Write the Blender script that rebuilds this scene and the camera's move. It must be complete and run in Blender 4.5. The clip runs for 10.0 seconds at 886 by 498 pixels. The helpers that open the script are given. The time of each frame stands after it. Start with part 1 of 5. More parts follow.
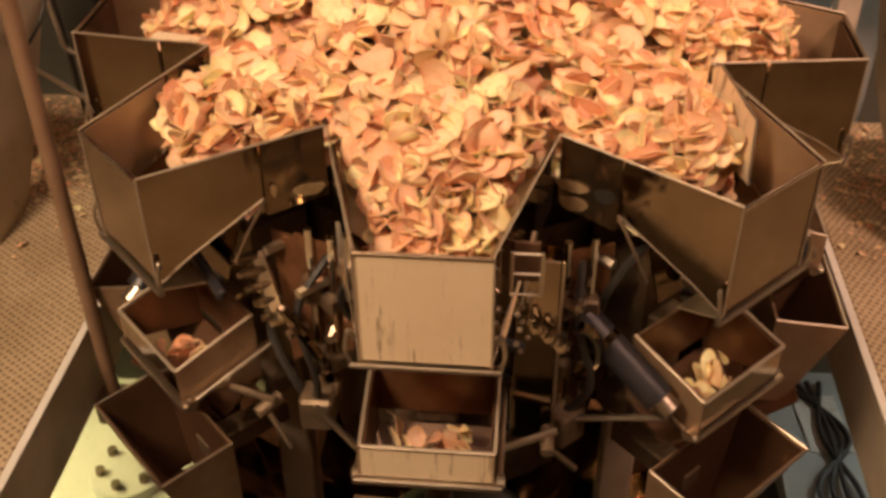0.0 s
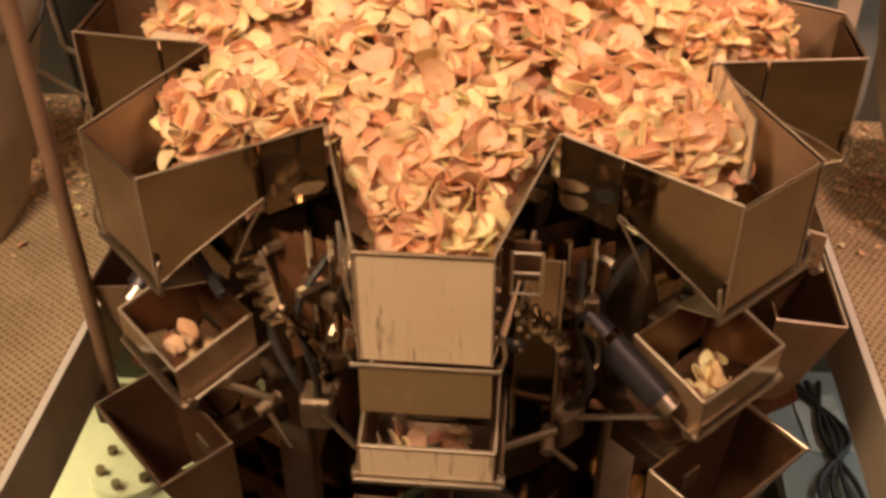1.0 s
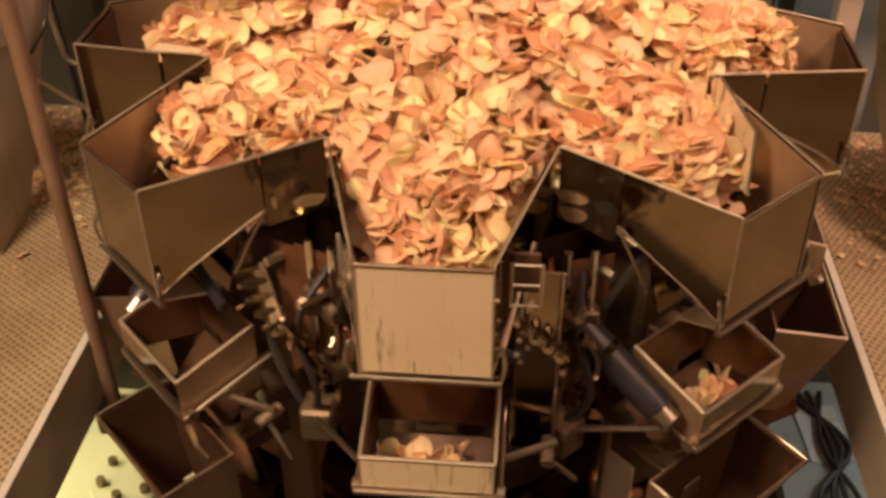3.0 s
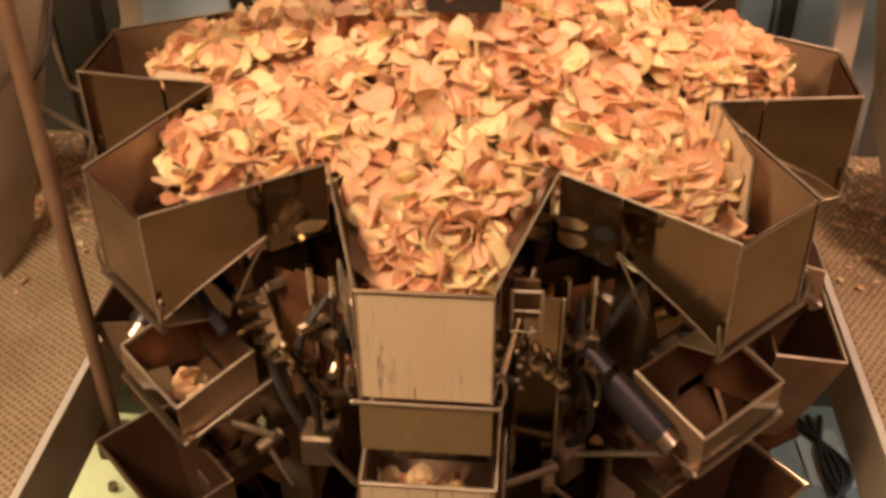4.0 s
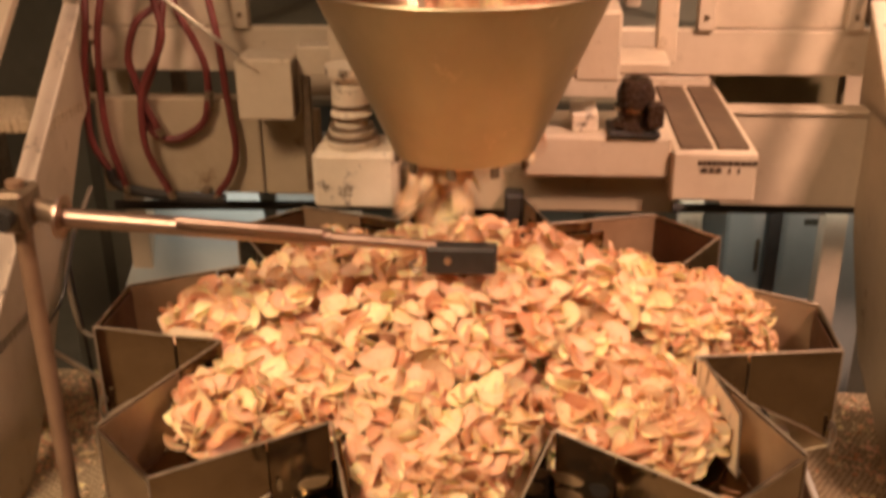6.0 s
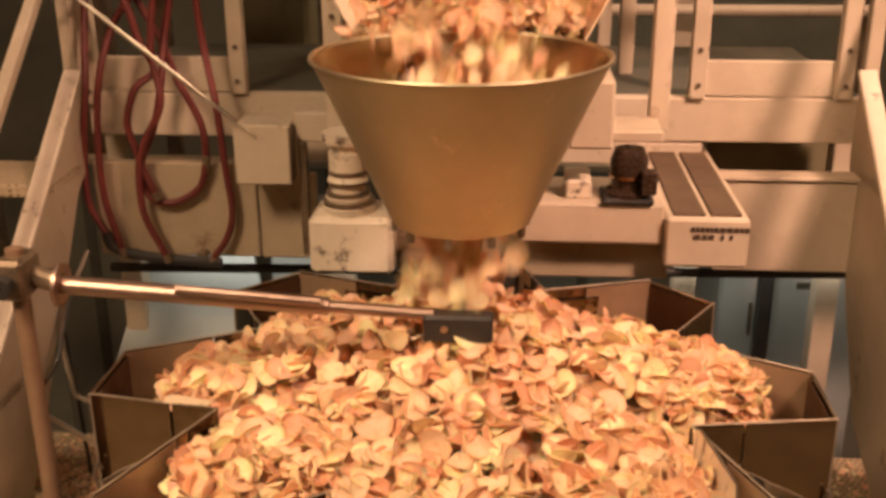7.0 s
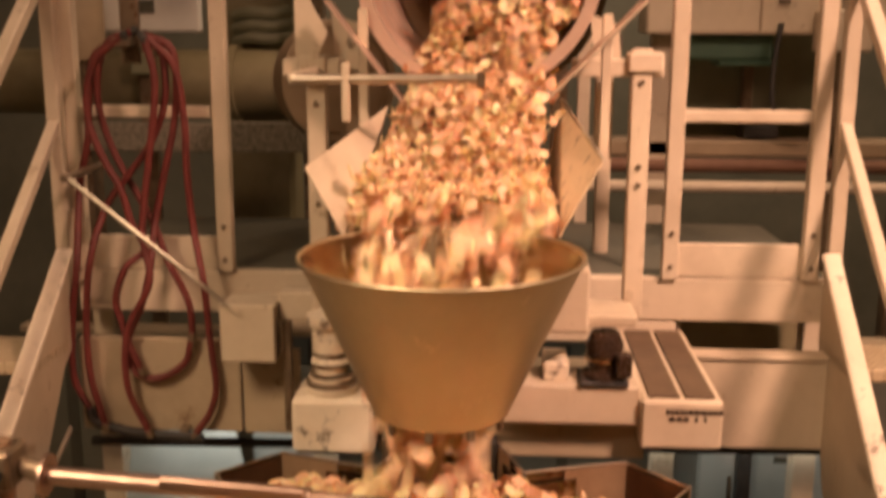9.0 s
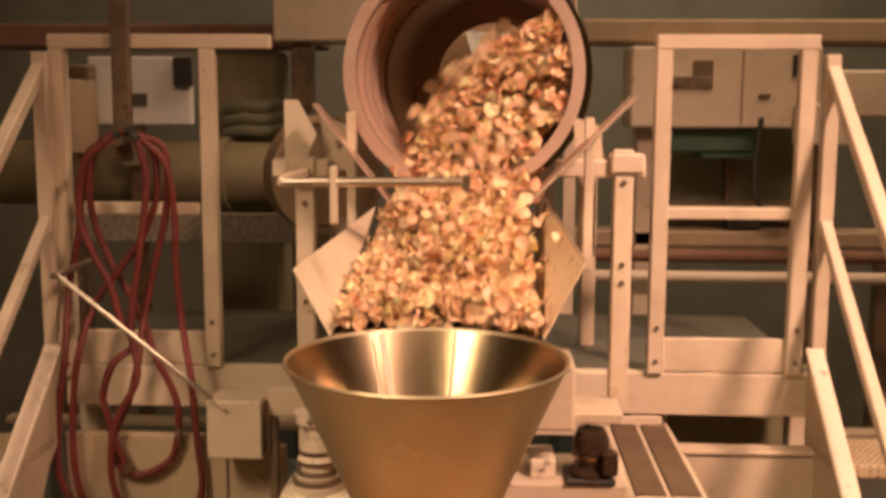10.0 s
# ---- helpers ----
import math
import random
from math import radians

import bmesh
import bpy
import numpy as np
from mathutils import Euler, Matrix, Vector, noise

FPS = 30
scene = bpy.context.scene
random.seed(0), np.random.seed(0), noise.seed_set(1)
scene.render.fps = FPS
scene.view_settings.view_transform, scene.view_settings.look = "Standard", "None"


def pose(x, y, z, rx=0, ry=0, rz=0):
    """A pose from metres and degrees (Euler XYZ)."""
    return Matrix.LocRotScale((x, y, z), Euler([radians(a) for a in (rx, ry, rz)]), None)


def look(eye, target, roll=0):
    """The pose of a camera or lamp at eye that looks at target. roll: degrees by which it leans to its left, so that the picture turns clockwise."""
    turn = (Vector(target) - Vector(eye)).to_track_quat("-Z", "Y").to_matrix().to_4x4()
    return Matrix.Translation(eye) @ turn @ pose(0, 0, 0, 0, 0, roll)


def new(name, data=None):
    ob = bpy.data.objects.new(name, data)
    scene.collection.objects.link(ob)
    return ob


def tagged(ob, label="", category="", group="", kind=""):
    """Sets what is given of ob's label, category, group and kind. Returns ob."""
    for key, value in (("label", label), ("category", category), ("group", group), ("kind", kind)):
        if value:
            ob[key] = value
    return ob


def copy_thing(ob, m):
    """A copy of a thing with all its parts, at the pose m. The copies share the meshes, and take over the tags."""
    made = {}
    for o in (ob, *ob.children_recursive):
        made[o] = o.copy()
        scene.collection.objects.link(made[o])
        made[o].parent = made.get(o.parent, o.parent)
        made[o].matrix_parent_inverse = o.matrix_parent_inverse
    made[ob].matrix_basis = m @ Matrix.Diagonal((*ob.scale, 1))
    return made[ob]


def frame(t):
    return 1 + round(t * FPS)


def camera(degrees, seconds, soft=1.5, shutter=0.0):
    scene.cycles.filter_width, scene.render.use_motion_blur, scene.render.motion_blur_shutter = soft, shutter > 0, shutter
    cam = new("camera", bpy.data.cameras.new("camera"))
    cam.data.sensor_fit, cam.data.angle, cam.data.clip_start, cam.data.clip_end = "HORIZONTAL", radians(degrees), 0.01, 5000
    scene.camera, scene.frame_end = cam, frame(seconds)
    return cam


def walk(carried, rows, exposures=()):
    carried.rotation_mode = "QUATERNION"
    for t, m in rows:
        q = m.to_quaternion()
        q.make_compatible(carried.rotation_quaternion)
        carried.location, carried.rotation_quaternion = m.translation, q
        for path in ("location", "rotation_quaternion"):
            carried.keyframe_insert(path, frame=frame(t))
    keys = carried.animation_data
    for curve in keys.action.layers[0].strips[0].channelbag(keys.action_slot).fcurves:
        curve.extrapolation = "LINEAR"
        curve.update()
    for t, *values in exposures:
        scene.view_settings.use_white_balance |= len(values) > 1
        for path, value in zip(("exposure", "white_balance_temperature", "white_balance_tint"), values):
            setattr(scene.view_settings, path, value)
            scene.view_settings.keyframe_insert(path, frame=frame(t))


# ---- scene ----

# Camera: on a tripod, tilting up from the weigher to the drum above it
cam = camera(45.71, 10.0, soft=3.4, shutter=0.9)


def aim(x, y, z, yaw, pitch, roll):
    return pose(x, y, z, 90 + pitch, 0, yaw) @ pose(0, 0, 0, 0, 0, roll)


PATH = [
    (0.0, aim(0.099, -1.527, 0.704, 4.99, -36.86, -0.47)),
    (1.0, aim(0.099, -1.527, 0.704, 4.99, -36.90, -0.47)),
    (2.0, aim(0.099, -1.527, 0.704, 4.99, -36.82, -0.48)),
    (3.3, aim(0.100, -1.528, 0.711, 5.05, -36.16, -0.54)),
    (3.5, aim(0.100, -1.528, 0.712, 5.07, -35.96, -0.55)),
    (4.0, aim(0.100, -1.531, 0.716, 5.03, -35.15, -0.58)),
    (4.5, aim(0.101, -1.537, 0.729, 5.02, -33.35, -0.59)),
    (5.0, aim(0.102, -1.545, 0.747, 5.02, -30.42, -0.65)),
    (5.5, aim(0.102, -1.552, 0.775, 4.90, -26.59, -0.71)),
    (6.0, aim(0.101, -1.561, 0.802, 4.74, -23.53, -0.68)),
    (6.2, aim(0.100, -1.563, 0.808, 4.66, -22.52, -0.62)),
    (7.5, aim(0.092, -1.571, 0.835, 3.95, -19.72, -0.14)),
    (8.0, aim(0.092, -1.579, 0.852, 3.70, -18.37, 0.06)),
    (8.5, aim(0.095, -1.592, 0.879, 3.48, -15.82, 0.15)),
    (9.0, aim(0.098, -1.609, 0.907, 3.17, -12.28, 0.20)),
    (9.5, aim(0.102, -1.621, 0.931, 2.86, -9.70, 0.20)),
    (10.0, aim(0.106, -1.629, 0.950, 2.62, -7.93, 0.24)),
]
walk(cam, PATH, [(0.0, 0.0), (10.0, 0.0)])

# Light: warm hall lamps under the roof, added fill lamps, and a faint grey of the hall itself
world = bpy.data.worlds.new("hall_air")
scene.world = world
world.use_nodes = True
world.node_tree.nodes["Background"].inputs[0].default_value = (0.95, 0.68, 0.50, 1)
world.node_tree.nodes["Background"].inputs[1].default_value = 0.12


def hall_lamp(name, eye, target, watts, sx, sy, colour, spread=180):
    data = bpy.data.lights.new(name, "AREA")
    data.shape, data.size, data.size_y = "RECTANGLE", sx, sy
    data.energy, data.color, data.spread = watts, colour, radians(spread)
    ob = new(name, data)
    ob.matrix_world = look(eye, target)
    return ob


WARM = (1.0, 0.675, 0.42)
RUDDY = (1.0, 0.57, 0.40)
hall_lamp("hall_lamp", (-1.45, -2.0, 2.55), (-0.42, -0.30, -0.15), 16.2, 0.7, 0.7, WARM, 63)
hall_lamp("hall_lamp", (2.1, -1.5, 3.0), (0.55, 0.75, 0.40), 19, 0.40, 0.40, RUDDY, 50)
# added fill, no such lamps in view: one in front, three for the background
hall_lamp("hall_lamp", (0.0, -2.9, 4.0), (0.0, 0.0, -0.6), 52, 4.5, 1.0, (1.0, 0.62, 0.41))
hall_lamp("hall_lamp", (-1.6, 1.5, 3.9), (-1.2, 3.4, 0), 9, 1.2, 0.3, (1.0, 0.66, 0.42))
hall_lamp("hall_lamp", (1.8, 1.5, 3.9), (1.4, 3.4, 0), 70, 1.2, 0.3, (1.0, 0.66, 0.42))

hall_lamp("far_hall_lamp", (0.6, 5.0, 4.0), (0.6, 5.6, 0.0), 60, 3.0, 0.3, (1.0, 0.74, 0.50))
# lamps not in view, added below the deck to brighten cabinets and lower plates
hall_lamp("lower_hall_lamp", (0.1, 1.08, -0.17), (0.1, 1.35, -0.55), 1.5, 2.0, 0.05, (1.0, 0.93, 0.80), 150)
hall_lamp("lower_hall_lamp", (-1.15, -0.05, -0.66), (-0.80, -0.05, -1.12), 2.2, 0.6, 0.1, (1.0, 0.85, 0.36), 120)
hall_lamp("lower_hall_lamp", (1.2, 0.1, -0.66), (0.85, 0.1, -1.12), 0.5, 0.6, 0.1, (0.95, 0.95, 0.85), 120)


# ---- materials ----
def shader(name):
    m = bpy.data.materials.new(name)
    m.use_nodes = True
    return m, m.node_tree, m.node_tree.nodes["Principled BSDF"]


def node(tree, kind, **values):
    n = tree.nodes.new(kind)
    for k, v in values.items():
        n.inputs[k.replace("_", " ")].default_value = v
    return n


def ramp(tree, source, stops):
    r = tree.nodes.new("ShaderNodeValToRGB")
    tree.links.new(source, r.inputs["Fac"])
    r.color_ramp.elements[0].position, r.color_ramp.elements[0].color = stops[0][0], (*stops[0][1], 1)
    r.color_ramp.elements[1].position, r.color_ramp.elements[1].color = stops[-1][0], (*stops[-1][1], 1)
    for p, c in stops[1:-1]:
        e = r.color_ramp.elements.new(p)
        e.color = (*c, 1)
    return r.outputs["Color"]


def surface(name, dark, light, rough=(0.4, 0.6), metal=0.0, scale=9.0, fine=140.0, bump=0.15, stretch=(1, 1, 1), stain=None, stain_amount=0.55, drip=False):
    """Colour varied by coarse stains and fine grain, with roughness and relief that follow the grain."""
    m, tree, b = shader(name)
    tc = tree.nodes.new("ShaderNodeTexCoord")
    mp = tree.nodes.new("ShaderNodeMapping")
    mp.inputs["Scale"].default_value = stretch
    tree.links.new(tc.outputs["Object"], mp.inputs["Vector"])
    coarse = node(tree, "ShaderNodeTexNoise", Scale=scale, Detail=6.0, Roughness=0.65)
    grain = node(tree, "ShaderNodeTexNoise", Scale=fine, Detail=3.0)
    tree.links.new(mp.outputs[0], grain.inputs["Vector"])
    tree.links.new(tc.outputs["Object"], coarse.inputs["Vector"])
    mid = tuple((a + c) / 2 for a, c in zip(dark, light))
    col = ramp(tree, coarse.outputs["Fac"], [(0.3, dark), (0.5, mid), (0.72, light)])
    if stain:
        spots = node(tree, "ShaderNodeTexNoise", Scale=scale * 2.3, Detail=8.0, Roughness=0.75)
        if drip:  # runs down the sheet
            run = tree.nodes.new("ShaderNodeMapping")
            run.inputs["Scale"].default_value = (5.0, 5.0, 0.45)
            tree.links.new(tc.outputs["Object"], run.inputs["Vector"])
            tree.links.new(run.outputs[0], spots.inputs["Vector"])
        else:
            tree.links.new(tc.outputs["Object"], spots.inputs["Vector"])
        mask = ramp(tree, spots.outputs["Fac"], [(stain_amount, (0, 0, 0)), (stain_amount + 0.09, (1, 1, 1))])
        mix = tree.nodes.new("ShaderNodeMixRGB")
        tree.links.new(mask, mix.inputs[0])
        tree.links.new(col, mix.inputs[1])
        mix.inputs[2].default_value = (*stain, 1)
        col = mix.outputs[0]
    tree.links.new(col, b.inputs["Base Color"])
    b.inputs["Metallic"].default_value = metal
    rr = tree.nodes.new("ShaderNodeMapRange")
    rr.inputs["To Min"].default_value, rr.inputs["To Max"].default_value = rough
    tree.links.new(grain.outputs["Fac"], rr.inputs["Value"])
    tree.links.new(rr.outputs[0], b.inputs["Roughness"])
    bp = node(tree, "ShaderNodeBump", Strength=bump, Distance=0.002)
    tree.links.new(grain.outputs["Fac"], bp.inputs["Height"])
    tree.links.new(bp.outputs[0], b.inputs["Normal"])
    return m


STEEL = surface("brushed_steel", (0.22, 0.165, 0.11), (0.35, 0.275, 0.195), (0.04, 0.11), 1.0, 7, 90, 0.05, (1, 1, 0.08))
STAINED = surface("stained_steel", (0.36, 0.23, 0.14), (0.52, 0.37, 0.24), (0.28, 0.45), 0.55, 9, 80, 0.15, (1, 1, 0.2), (0.25, 0.12, 0.06), 0.6)
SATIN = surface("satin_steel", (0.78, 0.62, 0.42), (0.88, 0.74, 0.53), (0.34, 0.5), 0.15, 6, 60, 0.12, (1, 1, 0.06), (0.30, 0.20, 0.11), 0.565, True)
CONE = surface("spun_steel", (0.49, 0.415, 0.275), (0.62, 0.535, 0.37), (0.40, 0.54), 1.0, 4, 80, 0.08, (1, 1, 0.15), (0.72, 0.60, 0.42), 0.60)
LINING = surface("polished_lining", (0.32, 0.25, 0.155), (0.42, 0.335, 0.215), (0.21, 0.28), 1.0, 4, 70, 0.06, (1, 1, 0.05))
LIT_INSIDE = surface("lit_inside_steel", (0.30, 0.195, 0.115), (0.46, 0.32, 0.20), (0.38, 0.55), 0.4, 8, 70, 0.15, (1, 1, 0.2), (0.26, 0.15, 0.08), 0.6)
EDGE = surface("bright_edge_steel", (0.50, 0.44, 0.36), (0.68, 0.61, 0.51), (0.26, 0.42), 1.0, 12, 120, 0.05)
DARK = surface("dark_greasy_steel", (0.15, 0.11, 0.075), (0.33, 0.25, 0.17), (0.25, 0.45), 0.6, 16, 120, 0.3, stain=(0.16, 0.075, 0.035), stain_amount=0.56)
BLACK = surface("black_plastic", (0.02, 0.019, 0.018), (0.045, 0.04, 0.036), (0.35, 0.55), 0.0, 14, 160, 0.1)
BLUE = surface("blue_black_motor_paint", (0.018, 0.019, 0.025), (0.05, 0.047, 0.054), (0.3, 0.5), 0.3, 14, 160, 0.2, stain=(0.15, 0.09, 0.05), stain_amount=0.56)
CREAM = surface("cream_machine_paint", (0.52, 0.43, 0.31), (0.70, 0.60, 0.46), (0.4, 0.58), 0.0, 4, 130, 0.12, stain=(0.34, 0.25, 0.15), stain_amount=0.61)
WORN = surface("worn_cream_paint", (0.70, 0.60, 0.46), (0.84, 0.75, 0.60), (0.4, 0.6), 0.0, 7, 130, 0.2, stain=(0.10, 0.055, 0.03), stain_amount=0.565)
BROWN = surface("brown_rubber_mat", (0.095, 0.06, 0.034), (0.15, 0.098, 0.058), (0.6, 0.8), 0.0, 12, 220, 0.4)
HOSE = surface("red_air_hose", (0.10, 0.017, 0.014), (0.18, 0.031, 0.026), (0.5, 0.65), 0.0, 20, 200, 0.1)
CABLE = surface("grey_tan_cable", (0.12, 0.095, 0.065), (0.19, 0.155, 0.11), (0.4, 0.6), 0.0, 20, 200, 0.1)
PALEBLUE = surface("pale_blue_enamel", (0.38, 0.42, 0.41), (0.50, 0.54, 0.52), (0.35, 0.5), 0.0, 4, 120, 0.08, stain=(0.25, 0.28, 0.28), stain_amount=0.64)
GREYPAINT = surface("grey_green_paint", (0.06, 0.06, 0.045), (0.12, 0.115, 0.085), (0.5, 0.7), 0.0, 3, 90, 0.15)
HALLWALL = surface("grey_hall_wall", (0.15, 0.15, 0.12), (0.26, 0.25, 0.20), (0.7, 0.9), 0.0, 1.2, 60, 0.2)
TAN = surface("tan_insulation", (0.30, 0.22, 0.14), (0.42, 0.32, 0.21), (0.5, 0.7), 0.0, 5, 110, 0.2, stain=(0.2, 0.12, 0.07), stain_amount=0.6)
WHITE = surface("white_enamel", (0.70, 0.69, 0.64), (0.82, 0.81, 0.76), (0.3, 0.5), 0.0, 6, 120, 0.08, stain=(0.5, 0.46, 0.36), stain_amount=0.62)
COPPER = surface("warm_drum_steel", (0.66, 0.46, 0.36), (0.84, 0.64, 0.52), (0.26, 0.36), 0.45, 6, 60, 0.03)
# darker copy of the cream paint; carries the shade of left panels and base beam
DARK_CREAM = surface("darker_cream_paint", (0.38, 0.30, 0.20), (0.53, 0.43, 0.30), (0.45, 0.6), 0.0, 4, 110, 0.15, stain=(0.22, 0.15, 0.09), stain_amount=0.6)
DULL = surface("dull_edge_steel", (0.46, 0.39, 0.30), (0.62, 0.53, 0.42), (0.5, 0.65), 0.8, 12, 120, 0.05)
POLE = surface("brown_pole_paint", (0.19, 0.115, 0.07), (0.30, 0.19, 0.12), (0.35, 0.5), 0.0, 10, 120, 0.15)
ARM = surface("polished_arm_steel", (0.36, 0.25, 0.205), (0.48, 0.355, 0.29), (0.36, 0.48), 1.0, 12, 90, 0.1)
NICKEL = surface("worn_nickel", (0.50, 0.43, 0.32), (0.68, 0.60, 0.47), (0.14, 0.24), 1.0, 12, 120, 0.05)
CHROME = surface("chrome", (0.72, 0.68, 0.60), (0.85, 0.80, 0.72), (0.06, 0.14), 1.0, 12, 120, 0.03)
# dark brown that holds the shade inside chutes, bins and buckets
SHADE_BROWN = surface("shade_brown_steel", (0.075, 0.038, 0.020), (0.15, 0.078, 0.042), (0.3, 0.5), 0.3, 9, 80, 0.2, stain=(0.28, 0.13, 0.06), stain_amount=0.62)
RUSSET = surface("dark_russet_steel", (0.14, 0.062, 0.030), (0.25, 0.12, 0.06), (0.25, 0.42), 0.45, 9, 80, 0.15, stain=(0.15, 0.065, 0.03), stain_amount=0.58)
SKIRT = surface("mottled_brown_steel", (0.16, 0.11, 0.065), (0.30, 0.22, 0.135), (0.06, 0.16), 0.9, 14, 60, 0.08, (1, 1, 0.3), (0.40, 0.30, 0.17), 0.60)
REFLECTION_TAN = surface("reflection_tan", (0.24, 0.165, 0.085), (0.40, 0.29, 0.165), (0.4, 0.6), 0.0, 60, 220, 0.2)
GREASE = surface("greasy_black_casting", (0.030, 0.018, 0.012), (0.075, 0.045, 0.030), (0.18, 0.35), 0.2, 20, 120, 0.3)
INK = surface("faded_print", (0.05, 0.03, 0.02), (0.09, 0.06, 0.04), (0.5, 0.7), 0.0, 30, 200, 0.05)


def chip_material():
    m, tree, b = shader("fried_potato")
    tc = tree.nodes.new("ShaderNodeTexCoord")
    geo = tree.nodes.new("ShaderNodeNewGeometry")
    info = tree.nodes.new("ShaderNodeObjectInfo")
    add = tree.nodes.new("ShaderNodeMath")
    add.operation = "ADD"
    tree.links.new(geo.outputs["Random Per Island"], add.inputs[0])
    tree.links.new(info.outputs["Random"], add.inputs[1])
    frac = tree.nodes.new("ShaderNodeMath")
    frac.operation = "FRACT"
    tree.links.new(add.outputs[0], frac.inputs[0])
    base = ramp(tree, frac.outputs[0], [(0.0, (0.83, 0.53, 0.37)), (0.18, (0.88, 0.63, 0.45)), (0.38, (0.91, 0.76, 0.50)), (0.52, (0.94, 0.92, 0.57)), (0.60, (0.92, 0.84, 0.54)), (0.68, (0.89, 0.68, 0.47)), (0.86, (0.84, 0.54, 0.39)), (1.0, (0.68, 0.35, 0.22))])
    n1 = node(tree, "ShaderNodeTexNoise", Scale=38.0, Detail=6.0, Roughness=0.7)
    tree.links.new(tc.outputs["Object"], n1.inputs["Vector"])
    spots = ramp(tree, n1.outputs["Fac"], [(0.36, (1.0, 1.0, 1.0)), (0.56, (0.96, 0.88, 0.80)), (0.74, (0.80, 0.56, 0.42))])
    mix = tree.nodes.new("ShaderNodeMixRGB")
    mix.blend_type = "MULTIPLY"
    mix.inputs[0].default_value = 1.0
    tree.links.new(base, mix.inputs[1])
    tree.links.new(spots, mix.inputs[2])
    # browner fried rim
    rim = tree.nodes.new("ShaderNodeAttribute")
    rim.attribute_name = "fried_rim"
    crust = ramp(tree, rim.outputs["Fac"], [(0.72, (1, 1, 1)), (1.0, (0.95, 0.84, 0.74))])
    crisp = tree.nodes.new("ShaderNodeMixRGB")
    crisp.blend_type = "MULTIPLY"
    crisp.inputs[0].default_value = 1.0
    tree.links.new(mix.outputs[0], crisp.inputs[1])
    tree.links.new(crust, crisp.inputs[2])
    tree.links.new(crisp.outputs[0], b.inputs["Base Color"])
    b.inputs["Roughness"].default_value = 0.48
    b.inputs["Subsurface Weight"].default_value = 0.25
    b.inputs["Subsurface Radius"].default_value = (1.0, 0.6, 0.3)
    b.inputs["Subsurface Scale"].default_value = 0.006
    b.inputs["Specular IOR Level"].default_value = 0.35
    n2 = node(tree, "ShaderNodeTexNoise", Scale=260.0, Detail=3.0)
    tree.links.new(tc.outputs["Object"], n2.inputs["Vector"])
    bp = node(tree, "ShaderNodeBump", Strength=0.35, Distance=0.002)
    tree.links.new(n2.outputs["Fac"], bp.inputs["Height"])
    tree.links.new(bp.outputs[0], b.inputs["Normal"])
    return m


def grating_material():
    """Tan anti-slip plate with a close pattern of raised points."""
    m, tree, b = shader("anti_slip_plate")
    tc = tree.nodes.new("ShaderNodeTexCoord")
    mp = tree.nodes.new("ShaderNodeMapping")
    mp.inputs["Rotation"].default_value = (0, 0, 0.6)
    tree.links.new(tc.outputs["Object"], mp.inputs["Vector"])
    v = node(tree, "ShaderNodeTexVoronoi", Scale=78.0, Randomness=0.18)
    tree.links.new(mp.outputs[0], v.inputs["Vector"])
    big = node(tree, "ShaderNodeTexNoise", Scale=5.0, Detail=6.0)
    tree.links.new(tc.outputs["Object"], big.inputs["Vector"])
    base = ramp(tree, big.outputs["Fac"], [(0.3, (0.44, 0.34, 0.21)), (0.7, (0.62, 0.50, 0.34))])
    holes = ramp(tree, v.outputs["Distance"], [(0.22, (0.22, 0.15, 0.09)), (0.40, (1, 1, 1))])
    mix = tree.nodes.new("ShaderNodeMixRGB")
    mix.blend_type = "MULTIPLY"
    mix.inputs[0].default_value = 0.8
    tree.links.new(base, mix.inputs[1])
    tree.links.new(holes, mix.inputs[2])
    tree.links.new(mix.outputs[0], b.inputs["Base Color"])
    b.inputs["Roughness"].default_value = 0.6
    b.inputs["Metallic"].default_value = 0.15
    bp = node(tree, "ShaderNodeBump", Strength=0.7, Distance=0.003)
    tree.links.new(v.outputs["Distance"], bp.inputs["Height"])
    tree.links.new(bp.outputs[0], b.inputs["Normal"])
    return m


CHIP = chip_material()
OLIVE = surface("olive_lagging", (0.20, 0.17, 0.09), (0.31, 0.27, 0.16), (0.55, 0.75), 0, 5, 80, 0.2)
SAGE = surface("sage_paint", (0.17, 0.18, 0.11), (0.27, 0.27, 0.18), (0.5, 0.7), 0, 4, 70, 0.2)
MESHGREY = surface("speckled_mesh", (0.10, 0.09, 0.07), (0.42, 0.38, 0.29), (0.5, 0.7), 0.2, 60, 160, 0.4)
RUST = surface("rusty_primer", (0.16, 0.08, 0.05), (0.26, 0.14, 0.09), (0.6, 0.8), 0, 4, 90, 0.2)
GRATING = grating_material()


# ---- mesh helpers ----
def part(name, bm, material, parent=None, label="", m=None, smooth=False):
    me = bpy.data.meshes.new(name)
    bmesh.ops.recalc_face_normals(bm, faces=bm.faces)
    bm.to_mesh(me)
    bm.free()
    me.materials.append(material)
    if smooth:
        for p in me.polygons:
            p.use_smooth = True
        me.set_sharp_from_angle(angle=radians(35))
    ob = new(name, me)
    ob.parent = parent
    if m is not None:
        ob.matrix_basis = m
    if label:
        tagged(ob, label)
    return ob


def thing(name, label, category, m=None, group="", kind=""):
    ob = new(name)
    ob.empty_display_size = 0.05
    if m is not None:
        ob.matrix_basis = m
    return tagged(ob, label, category, group, kind)


